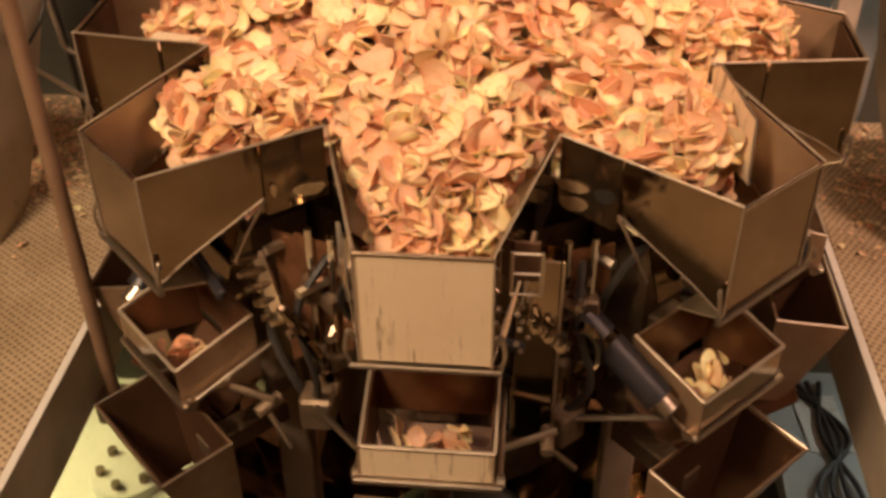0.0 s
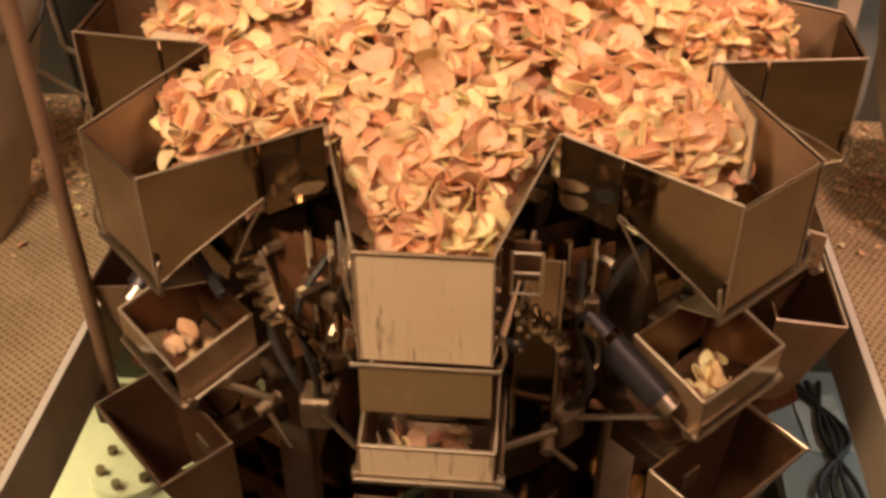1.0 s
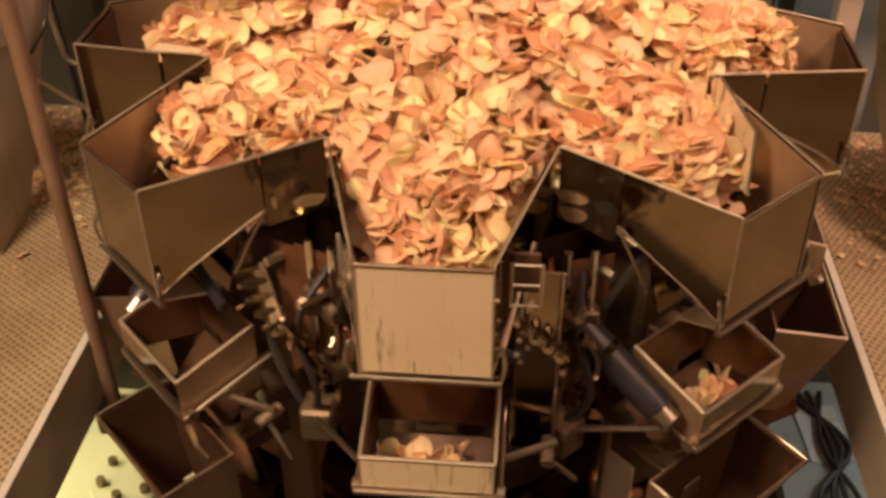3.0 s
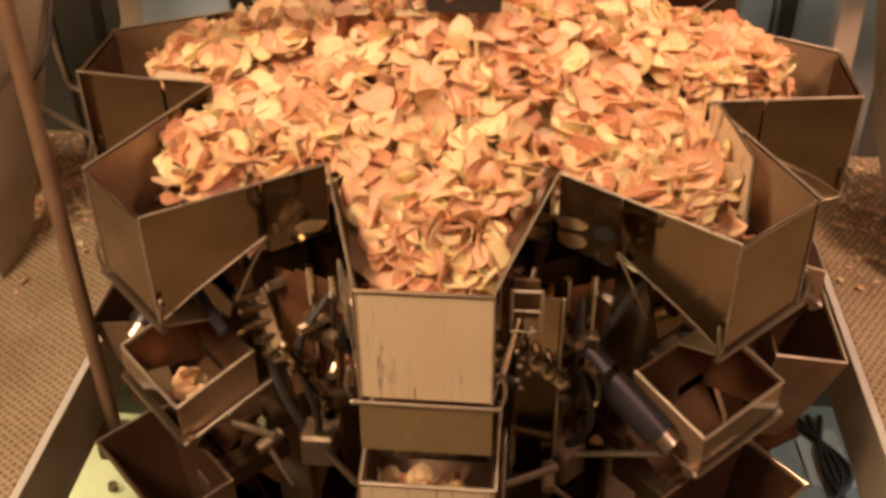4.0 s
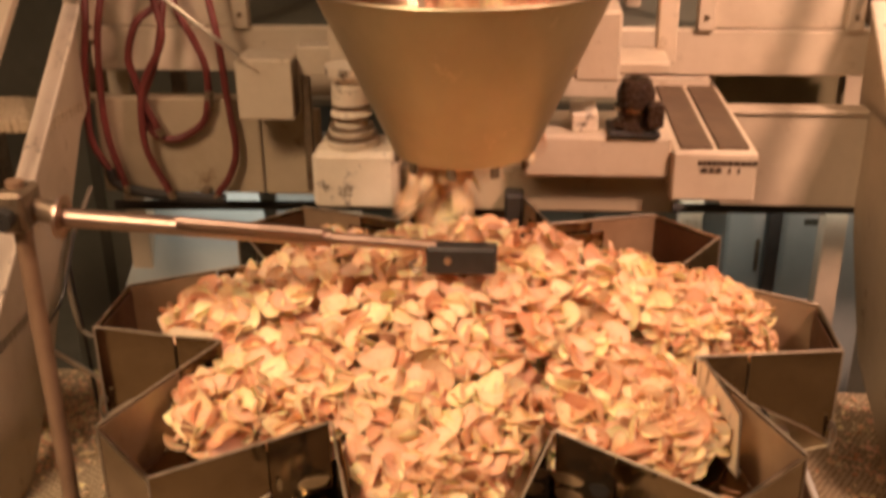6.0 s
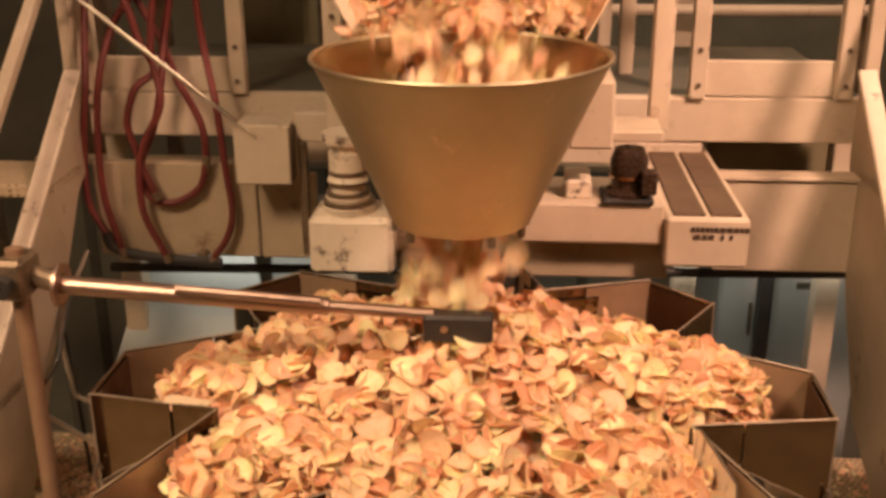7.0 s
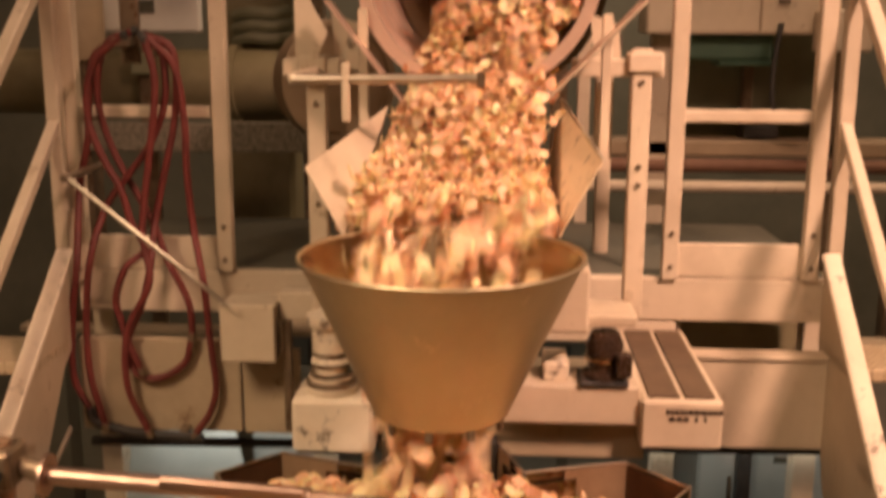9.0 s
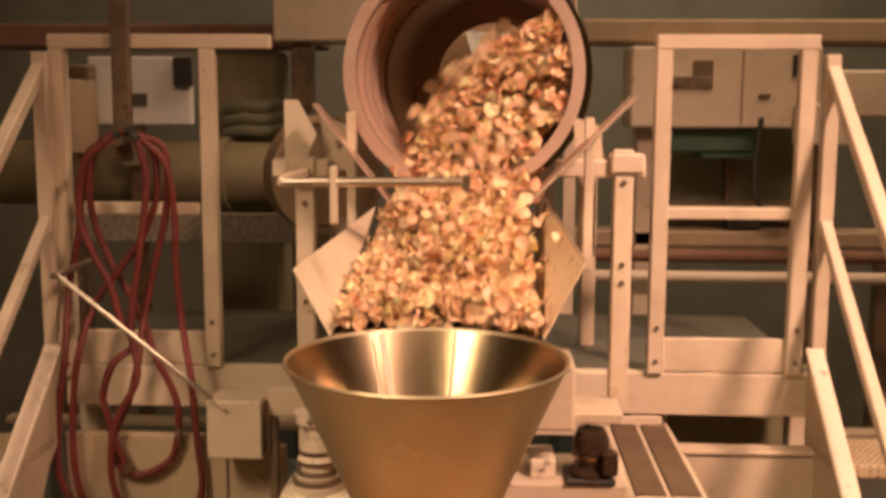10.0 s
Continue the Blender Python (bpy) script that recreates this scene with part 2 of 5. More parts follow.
def box(bm, lo, hi, bevel=0.003, m=None):
    c = [(a + b) / 2 for a, b in zip(lo, hi)]
    s = [abs(b - a) for a, b in zip(lo, hi)]
    mat = Matrix.Translation(c) @ Matrix.Diagonal((*s, 1))
    r = bmesh.ops.create_cube(bm, size=1.0, matrix=mat if m is None else m @ mat)
    if bevel:
        es = list({e for v in r["verts"] for e in v.link_edges})
        bmesh.ops.bevel(bm, geom=es, offset=min(bevel, min(s) * 0.4), segments=1, affect="EDGES")
    return bm


def boxes(*items, bevel=0.003, m=None):
    bm = bmesh.new()
    for lo, hi in items:
        box(bm, lo, hi, bevel, m)
    return bm


def panel(bm, pts, th):
    """A sheet with thickness: polygon pts pushed along its normal."""
    ps = [Vector(p) for p in pts]
    n = (ps[1] - ps[0]).cross(ps[2] - ps[0]).normalized() * th
    a = [bm.verts.new(p) for p in ps]
    b = [bm.verts.new(p + n) for p in ps]
    bm.faces.new(a)
    bm.faces.new(b[::-1])
    k = len(ps)
    for i in range(k):
        bm.faces.new((a[i], b[i], b[(i + 1) % k], a[(i + 1) % k]))
    return bm


def sheet(*polys, th=0.003):
    bm = bmesh.new()
    for p in polys:
        panel(bm, p, th)
    return bm


def tube(bm, pts, r, n=8, cap=True):
    ps = [Vector(p) for p in pts]
    rings = []
    side = None
    for i, p in enumerate(ps):
        d = (ps[min(i + 1, len(ps) - 1)] - ps[max(i - 1, 0)]).normalized()
        if side is None:
            side = d.orthogonal().normalized()
        side = (side - d * side.dot(d)).normalized()
        up = d.cross(side)
        rings.append([bm.verts.new(p + r * (math.cos(a) * side + math.sin(a) * up)) for a in (2 * math.pi * k / n for k in range(n))])
    for a, b in zip(rings, rings[1:]):
        for k in range(n):
            bm.faces.new((a[k], a[(k + 1) % n], b[(k + 1) % n], b[k]))
    if cap:
        bm.faces.new(rings[0][::-1])
        bm.faces.new(rings[-1])
    return bm


def tubes(*paths, r=0.01, n=8):
    bm = bmesh.new()
    for p in paths:
        tube(bm, p, r, n)
    return bm


def lathe(profile, n=40, close=True, m=None):
    """Turns (radius, height) points round z."""
    bm = bmesh.new()
    rings = [[bm.verts.new((r * math.cos(2 * math.pi * k / n), r * math.sin(2 * math.pi * k / n), z)) for k in range(n)] for r, z in profile]
    pairs = list(zip(rings, rings[1:])) + ([(rings[-1], rings[0])] if close else [])
    for a, b in pairs:
        for k in range(n):
            bm.faces.new((a[k], a[(k + 1) % n], b[(k + 1) % n], b[k]))
    if m is not None:
        bm.transform(m)
    return bm


def rod(bm, a, b, r, n=12):
    return tube(bm, [a, b], r, n)


def curve(pts, steps=8):
    """A smooth line through the points."""
    ps = [Vector(p) for p in pts]
    ps = [2 * ps[0] - ps[1]] + ps + [2 * ps[-1] - ps[-2]]
    out = []
    for i in range(1, len(ps) - 2):
        p0, p1, p2, p3 = ps[i - 1:i + 3]
        for k in range(steps):
            t = k / steps
            out.append(0.5 * (2 * p1 + (p2 - p0) * t + (2 * p0 - 5 * p1 + 4 * p2 - p3) * t * t + (3 * p1 - p0 - 3 * p2 + p3) * t ** 3))
    return out + [ps[-2]]


# ---- hall ----
FLOOR = -0.60

def build_hall():
    z0, z1 = -3.0, 4.2
    part("wall_north", boxes(((-7, 7.0, z0), (7, 7.2, z1)), bevel=0), HALLWALL)
    # cream walls and ceiling lie out of view, kept pale to bounce light
    part("wall_south", boxes(((-7, -5.2, z0), (7, -5.0, z1)), bevel=0), CREAM)
    part("wall_west", boxes(((-7.2, -5.2, z0), (-7, 7.2, z1)), bevel=0), CREAM)
    part("wall_east", boxes(((7, -5.2, z0), (7.2, 7.2, z1)), bevel=0), CREAM)
    part("ceiling", boxes(((-7.2, -5.2, z1), (7.2, 7.2, z1 + 0.2)), bevel=0), CREAM)
    part("floor", boxes(((-7.2, -5.2, z0 - 0.2), (7.2, 7.2, z0)), bevel=0), HALLWALL)
    for n in ("wall_north", "wall_south", "wall_west", "wall_east", "ceiling", "floor"):
        tagged(bpy.data.objects[n], "plain factory hall surface", "wall", kind="structure")
    # platform round the well in which the weigher hangs
    plat = thing("platform", "tan anti-slip steel platform around the weigher well", "platform", kind="structure")
    part("deck_plate", boxes(((-2.6, -0.964, FLOOR - 0.03), (-0.714, 0.8, FLOOR)), bevel=0.004), GRATING, plat)
    part("deck_plate", boxes(((0.749, -0.964, FLOOR - 0.03), (2.6, 0.8, FLOOR)), bevel=0.004), GRATING, plat)
    part("front_plate", boxes(((-2.6, -3.2, FLOOR - 0.03), (2.6, -0.966, FLOOR)), bevel=0.004), GRATING, plat)
    part("well_wall", boxes(((-0.712, -0.95, -0.755), (-0.70, 0.8, FLOOR + 0.004)), bevel=0.002), CREAM, plat, "cream well side panel")
    part("well_wall", boxes(((0.735, -0.95, -0.755), (0.747, 0.8, FLOOR + 0.004)), bevel=0.002), CREAM, plat, "cream well side panel")
    part("well_wall", boxes(((-0.70, -0.962, -0.755), (0.735, -0.95, FLOOR + 0.004)), bevel=0.002), CREAM, plat, "cream well front panel")
    part("edge_strip", boxes(((-0.709, -0.95, FLOOR + 0.004), (-0.694, 0.8, FLOOR + 0.009)), bevel=0.001), WHITE, plat, "thin white edge strip")
    part("edge_strip", boxes(((0.729, -0.95, FLOOR + 0.004), (0.744, 0.8, FLOOR + 0.009)), bevel=0.001), WHITE, plat, "thin white edge strip")
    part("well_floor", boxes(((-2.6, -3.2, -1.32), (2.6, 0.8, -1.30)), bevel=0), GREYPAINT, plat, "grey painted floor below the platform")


build_hall()

# ---- weigher ----
R, HALF, TOP, BOT = 0.60, 0.080, 0.0, -0.168
APEX_R, APEX_Z = 0.395, 0.02
ax, ay = APEX_R * math.sin(radians(22.5)), -APEX_R * math.cos(radians(22.5))


def head(k):
    return pose(0, 0, 0, 0, 0, 45 * k - 0.45)


def build_chute():
    """One radial feed chute, facing -y: two side walls, an end plate, a gate below and its linkage."""
    t = thing("feed_chute", "brushed steel feed chute with flat end plate and swinging gate", "feed chute", group="feed chutes round the weigher")
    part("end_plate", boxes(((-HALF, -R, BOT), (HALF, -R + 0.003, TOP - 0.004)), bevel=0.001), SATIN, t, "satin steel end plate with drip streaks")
    for s in (-1, 1):
        # side wall of the hopper box, cut off obliquely below, and the pan's skirt that carries it on to the ridge
        def along(y, z, inset=0.0):
            return (s * (ax + (HALF - ax) * (ay - y) / (ay + R) - inset), y, z)
        outline = [(-R, TOP), (-0.452, 0.0125), (-0.452, -0.070), (-0.555, -0.134), (-R, BOT)]
        part("side_wall", sheet([along(y, z) for y, z in outline], th=0.001), STEEL, t)
        # inner face is paler and duller than the outside, as light falls into it
        part("inner_face", sheet([along(y, z - 0.003, 0.004) for y, z in outline], th=0.001), LIT_INSIDE, t, "brown inner face, pale and dull for the light in it")
        skirt = [(-0.448, 0.012), (ay, APEX_Z), (ay, -0.088), (-0.448, -0.100)]
        part("pan_skirt", sheet([along(y, z, 0.004) for y, z in skirt], th=0.001), SKIRT, t, "shiny brown pan skirt")
        edge = tubes([along(-R, TOP), along(ay, APEX_Z)], r=0.0016, n=6)
        tube(edge, [along(-R - 0.001, TOP, -0.001), along(-R - 0.001, BOT, -0.001)], 0.0016, 6)
        tube(edge, [along(-R, BOT), along(-0.555, -0.134), along(-0.452, -0.070)], 0.0016, 6)
        part("folded_edge", edge, DULL, t, "pale dull folded edge")
        part("brace_wire", tubes([along(-0.452, -0.070, -0.002), along(-0.48, -0.115, -0.004), along(-0.50, -0.16, 0.0)], r=0.0022, n=6), EDGE, t, "thin bright brace wire")
    # shade behind the end plate, put into a dark sheet
    part("end_lining", sheet([(HALF - 0.006, -R + 0.007, TOP - 0.008), (-HALF + 0.006, -R + 0.007, TOP - 0.008), (-HALF + 0.006, -R + 0.007, BOT), (HALF - 0.006, -R + 0.007, BOT)], th=0.001), SHADE_BROWN, t, "inside of the end plate, darkened for shade")
    part("lip", tubes([(-HALF, -R - 0.001, TOP - 0.004), (HALF, -R - 0.001, TOP - 0.004)], r=0.0025, n=6), DARK, t)
    part("hinge_rod", tubes([(-HALF - 0.012, -R - 0.004, BOT - 0.006), (HALF + 0.012, -R - 0.004, BOT - 0.006)], r=0.0035), EDGE, t, "bright steel hinge rod")
    for s in (-1, 1):
        bm = bmesh.new()
        tube(bm, curve([(s * 0.09, -R, BOT - 0.01), (s * 0.096, -R - 0.004, BOT + 0.02), (s * 0.092, -R + 0.002, BOT + 0.045), (s * 0.086, -R + 0.006, BOT + 0.03)], 5), 0.003, 6)
        part("latch_spring", bm, EDGE, t, "bent bright wire latch")
    part("gate", boxes(((-HALF - 0.002, -0.0015, -0.075), (HALF + 0.002, 0.0015, 0.0)), bevel=0.001), CONE, t, "hinged steel gate", pose(0, -R - 0.002, BOT - 0.006, 72, 0, 0))
    part("back_gate", sheet([(-HALF, -0.47, -0.12), (HALF, -0.47, -0.12), (HALF, -0.50, -0.21), (-HALF, -0.50, -0.21)]), STEEL, t)
    return t


def build_pan():
    """Vibrating radial pan under the heap."""
    t = thing("feeder_pan", "steel vibrating feeder pan under the heap of chips", "feeder pan", group="feeder pans round the weigher")
    part("pan_floor", sheet([(-ax + 0.006, ay, -0.075), (ax - 0.006, ay, -0.075), (HALF - 0.006, -0.545, -0.10), (-HALF + 0.006, -0.545, -0.10)],
                            [(-0.012, -0.03, -0.03), (0.012, -0.03, -0.03), (ax - 0.006, ay, -0.075), (-ax + 0.006, ay, -0.075)]), STEEL, t)
    for s in (-1, 1):
        def inside(y, z):
            return (s * (ax + (HALF - ax) * (ay - y) / (ay + R) - 0.010), y, z)
        part("pan_side", sheet([inside(ay - 0.006, -0.09), inside(-0.468, -0.10), inside(-0.474, -0.012), inside(ay - 0.006, -0.004)]), STEEL, t)
        part("pan_edge", tubes([inside(ay - 0.006, -0.004), inside(-0.474, -0.012), inside(-0.468, -0.10)], r=0.0016, n=6), STEEL, t)
    part("drive_spring", boxes(((-0.03, -0.46, -0.20), (0.03, -0.40, -0.10)), bevel=0.006), DARK, t)
    return t


def build_bucket():
    """Weigh bucket: open box with a rolled rim, tapering to two doors."""
    t = thing("weigh_bucket", "brown-stained steel weigh bucket with open top and two doors", "weigh bucket", group="weigh buckets round the weigher")
    w, y0, y1, z0, z1 = 0.088, -0.605, -0.475, -0.315, -0.372
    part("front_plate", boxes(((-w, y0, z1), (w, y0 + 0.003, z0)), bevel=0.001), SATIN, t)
    part("back_plate", boxes(((-w, y1 - 0.003, z1), (w, y1, z0 + 0.035)), bevel=0.001), STAINED, t)
    for s in (-1, 1):
        part("side_plate", sheet([(s * w, y0, z0), (s * w, y1, z0 + 0.035), (s * w, y1, z1 - 0.03), (s * w, y0, z1)]), STAINED, t)
    # russet stained lining, its colour darkened for the shade in the bucket
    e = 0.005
    part("lining", sheet([(w - e, y0 + e, z0 - 0.002), (-w + e, y0 + e, z0 - 0.002), (-w + e, y0 + e, z1), (w - e, y0 + e, z1)], th=0.001), RUSSET, t, "russet stained inside, darkened for shade")
    part("lining", sheet([(-w + e, y1 - e, z0 + 0.033), (w - e, y1 - e, z0 + 0.033), (w - e, y1 - e, z1), (-w + e, y1 - e, z1)], th=0.001), RUSSET, t, "russet stained inside, darkened for shade")
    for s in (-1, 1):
        part("lining", sheet([(s * (w - e), y0 + e, z0 - 0.002), (s * (w - e), y1 - e, z0 + 0.033), (s * (w - e), y1 - e, z1 - 0.03), (s * (w - e), y0 + e, z1)], th=0.001), RUSSET, t, "russet stained inside, darkened for shade")
    part("rim", tubes([(-w, y0, z0), (w, y0, z0)], [(-w, y0, z0), (-w, y1, z0 + 0.035)], [(w, y0, z0), (w, y1, z0 + 0.035)], r=0.003, n=6), DULL, t, "pale rolled rim")
    part("door_bar", boxes(((-w - 0.012, y0 - 0.006, z1 - 0.012), (w + 0.012, y0 + 0.006, z1 - 0.002)), bevel=0.002), EDGE, t, "bright door bar")
    # doors take the same dark brown so the bucket's inside stays shaded
    part("door", sheet([(-w, y0 + 0.004, z1 - 0.012), (w, y0 + 0.004, z1 - 0.012), (w * 0.86, -0.55, -0.455), (-w * 0.86, -0.55, -0.455)]), SHADE_BROWN, t, "door darkened for the shade in the bucket")
    part("door", sheet([(-w, y1, z1 - 0.03), (w, y1, z1 - 0.03), (w * 0.86, -0.54, -0.455), (-w * 0.86, -0.54, -0.455)]), SHADE_BROWN, t, "door darkened for the shade in the bucket")
    for s in (-1, 1):
        bm = bmesh.new()
        rod(bm, (s * (w + 0.008), y0 + 0.01, z1 - 0.006), (s * (w + 0.008), y1 + 0.02, z1 + 0.03), 0.004, 8)
        rod(bm, (s * (w + 0.003), y0 + 0.01, z1 - 0.006), (s * (w + 0.014), y0 + 0.01, z1 - 0.006), 0.009, 10)
        part("door_link", bm, EDGE if s > 0 else DARK, t)
    part("hanger", boxes(((-0.03, y1, -0.40), (0.03, y1 + 0.05, -0.29)), bevel=0.004), DARK, t)
    return t


def build_bin():
    """Lower holding bin, wider, with a flat back and a sloping front."""
    t = thing("holding_bin", "dull brown steel holding bin with a sloping front", "holding bin", group="holding bins round the weigher")
    w, yo, yi, z = 0.110, -0.672, -0.55, -0.49
    part("front_plate", sheet([(-w, yo, z), (w, yo, z), (w * 0.8, -0.60, z - 0.20), (-w * 0.8, -0.60, z - 0.20)]), STAINED, t)
    part("back_plate", sheet([(w, yi, z + 0.01), (-w, yi, z + 0.01), (-w * 0.8, -0.54, z - 0.20), (w * 0.8, -0.54, z - 0.20)]), STAINED, t)
    for s in (-1, 1):
        part("side_plate", sheet([(s * w, yo, z), (s * w, yi, z + 0.01), (s * w * 0.8, -0.54, z - 0.20), (s * w * 0.8, -0.60, z - 0.20)]), STAINED, t)
    # bin linings carry the inner shade in their colour
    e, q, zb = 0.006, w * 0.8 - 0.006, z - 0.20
    part("lining", sheet([(w - e, yo + e, z - 0.002), (-w + e, yo + e, z - 0.002), (-q, -0.594, zb), (q, -0.594, zb)], th=0.001), SHADE_BROWN, t, "bin inside darkened for shade")
    part("lining", sheet([(-w + e, yi - e, z + 0.008), (w - e, yi - e, z + 0.008), (q, -0.546, zb), (-q, -0.546, zb)], th=0.001), SHADE_BROWN, t, "bin inside darkened for shade")
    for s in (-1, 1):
        part("lining", sheet([(s * (w - e), yo + e, z - 0.002), (s * (w - e), yi - e, z + 0.008), (s * q, -0.546, zb), (s * q, -0.594, zb)], th=0.001), SHADE_BROWN, t, "bin inside darkened for shade")
    part("rim", tubes([(-w, yo, z), (w, yo, z)], [(-w, yo, z), (-w, yi, z + 0.01)], [(w, yo, z), (w, yi, z + 0.01)], r=0.0022, n=6), EDGE, t, "thin bright rim")
    part("hopper_slide", sheet([(-0.12, -0.62, -0.66), (0.12, -0.62, -0.66), (0.06, -0.30, -1.0), (-0.06, -0.30, -1.0)]), RUSSET, t)
    part("bracket", boxes(((-0.02, -0.555, -0.60), (0.02, -0.40, -0.56)), bevel=0.003), DARK, t)
    return t


def build_drive():
    """Bucket drive in the wedge beside its chute: gearbox, motor, cranks, links and cables."""
    t = thing("bucket_drive", "greasy bucket drive with dark motor and bright cranks", "drive unit", group="bucket drives round the weigher")
    part("gearbox", boxes(((-0.05, -0.45, -0.36), (0.05, -0.34, -0.16)), bevel=0.008), DARK, t)
    motor = bmesh.new()
    rod(motor, (-0.150, -0.43, -0.24), (-0.122, -0.555, -0.322), 0.023, 18)
    mo = part("motor", motor, BLUE, t, "blue-black cylinder motor", smooth=True)
    cap = bmesh.new()
    rod(cap, (-0.123, -0.550, -0.319), (-0.118, -0.574, -0.334), 0.017, 16)
    part("motor_cap", cap, EDGE, mo, "bright motor cap", smooth=True)
    band = bmesh.new()
    rod(band, (-0.143, -0.463, -0.262), (-0.141, -0.472, -0.268), 0.025, 18)
    part("motor_band", band, STEEL, mo)
    for x, y in ((-0.175, -0.415), (0.205, -0.405)):
        part("guide_rod", tubes([(x, y, -0.11), (x, y - 0.01, -0.40)], r=0.006, n=8), CHROME, t, "bright upright guide rod")
        part("rod_clamp", boxes(((x - 0.014, y - 0.018, -0.23), (x + 0.014, y + 0.012, -0.205)), bevel=0.003), DARK, t)
        part("rod_clamp", boxes(((x - 0.014, y - 0.022, -0.335), (x + 0.014, y + 0.010, -0.31)), bevel=0.003), DARK, t)
    part("bracket_plate", sheet([(0.10, -0.435, -0.14), (0.21, -0.40, -0.14), (0.20, -0.40, -0.30), (0.13, -0.44, -0.36)], th=0.004), RUSSET, t, "dark brown-stained bracket plate")
    part("bracket_plate", sheet([(-0.20, -0.40, -0.13), (-0.11, -0.44, -0.13), (-0.12, -0.44, -0.30), (-0.19, -0.40, -0.36)], th=0.004), RUSSET, t, "dark brown-stained bracket plate")
    for i in range(6):
        x, z = (0.115, 0.19, 0.15, -0.125, -0.185, -0.15)[i], (-0.16, -0.19, -0.29, -0.15, -0.20, -0.27)[i]
        bm = bmesh.new()
        rod(bm, (x, -0.40 - 0.25 * (0.21 - abs(x)), z), (x, -0.455, z), 0.008, 6)
        part("hex_nut", bm, EDGE if i % 2 else DARK, t)
    part("valve_block", boxes(((-0.205, -0.46, -0.45), (-0.155, -0.41, -0.39)), bevel=0.005), DARK, t)
    part("push_rod", tubes([(-0.18, -0.455, -0.40), (-0.10, -0.56, -0.37)], r=0.005, n=8), EDGE, t, "bright push rod")
    bar = bmesh.new()
    box(bar, (-0.055, -0.012, -0.010), (0.055, 0.012, 0.010), 0.004, pose(0.135, -0.47, -0.205, 0, 38, -14))
    cb = part("crank_bar", bar, NICKEL, t, "steel crank bar")
    for i in range(5):
        x, z = 0.102 + 0.017 * i, -0.172 - 0.0145 * i
        bm = bmesh.new()
        rod(bm, (x, -0.462, z), (x - 0.004, -0.492, z + 0.004), 0.0075, 10)
        rod(bm, (x - 0.004, -0.488, z + 0.004), (x - 0.005, -0.500, z + 0.006), 0.0048, 8)
        part("crank_pin", bm, NICKEL, cb, "bright chrome crank pin")
    arm = bmesh.new()
    box(arm, (-0.075, -0.007, -0.009), (0.075, 0.007, 0.009), 0.004, pose(0.045, -0.520, -0.19, 0, 6, -8))
    part("link_arm", arm, BLUE, t, "blue-black link arm")
    knuckle = bmesh.new()
    rod(knuckle, (-0.03, -0.545, -0.19), (-0.03, -0.505, -0.185), 0.014, 12)
    rod(knuckle, (-0.03, -0.55, -0.19), (-0.03, -0.54, -0.19), 0.008, 8)
    part("knuckle", knuckle, EDGE, t, "bright knuckle joint")
    guard = [(0.185 + 0.034 * math.cos(q), -0.455 - 0.03 * math.sin(q), -0.27 + 0.075 * math.sin(q)) for q in (-1.4 + 0.28 * i for i in range(11))]
    part("guard_strap", tubes(guard, r=0.008, n=8), STEEL, t, "curved steel guard strap", smooth=True)
    part("tie_rod", tubes([(0.095, -0.53, -0.385), (0.17, -0.50, -0.375)], r=0.006, n=8), EDGE, t, "bright tie rod")
    part("tie_rod", tubes([(0.15, -0.51, -0.39), (0.20, -0.50, -0.45)], r=0.0045, n=8), EDGE, t, "bright tie rod")
    part("pin", tubes([(0.158, -0.525, -0.395), (0.158, -0.485, -0.385)], r=0.010, n=10), DARK, t)
    part("cable", tubes(curve([(-0.03, -0.44, -0.17), (-0.09, -0.47, -0.13), (-0.13, -0.45, -0.20), (-0.10, -0.40, -0.33)]), r=0.006, n=6), BLACK, t)
    part("cable", tubes(curve([(0.05, -0.43, -0.30), (0.12, -0.46, -0.33), (0.16, -0.44, -0.42), (0.08, -0.38, -0.50)]), r=0.007, n=6), BLACK, t)
    part("cable", tubes(curve([(-0.15, -0.42, -0.15), (-0.19, -0.46, -0.22), (-0.17, -0.47, -0.34), (-0.20, -0.40, -0.45)]), r=0.006, n=6), BLACK, t)
    part("lower_frame", boxes(((-0.07, -0.46, -0.48), (0.07, -0.40, -0.44)), bevel=0.005), DARK, t)
    return t


CHUTES, PANS, BUCKETS, BINS, DRIVES = [], [], [], [], []
for store, builder in ((CHUTES, build_chute), (PANS, build_pan), (BUCKETS, build_bucket), (BINS, build_bin), (DRIVES, build_drive)):
    first = builder()
    first.matrix_basis = head(0)
    store.append(first)
    for k in range(1, 8):
        store.append(copy_thing(first, head(k)))

# only the front head has satin plates, the other heads have brown steel ones
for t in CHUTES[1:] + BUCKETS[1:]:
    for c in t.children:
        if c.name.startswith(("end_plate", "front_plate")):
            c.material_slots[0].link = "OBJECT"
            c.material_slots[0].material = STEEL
            tagged(c, "brown steel plate")
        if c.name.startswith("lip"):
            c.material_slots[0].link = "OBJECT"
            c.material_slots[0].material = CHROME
            tagged(c, "bright chrome lip")


# pan side drawn as a pale satin sheet, since light falls on it there
part("guide_plate", sheet([(0.125, -0.385, 0.028), (0.104, -0.412, 0.052), (0.056, -0.511, 0.027), (0.030, -0.532, -0.05), (0.09, -0.42, -0.06)], th=0.002), SATIN, PANS[1], "pan side plate, pale for the light on it")
part("guide_edge", tubes([(0.104, -0.412, 0.052), (0.056, -0.511, 0.027), (0.030, -0.532, -0.05)], r=0.0022, n=6), EDGE, PANS[1])


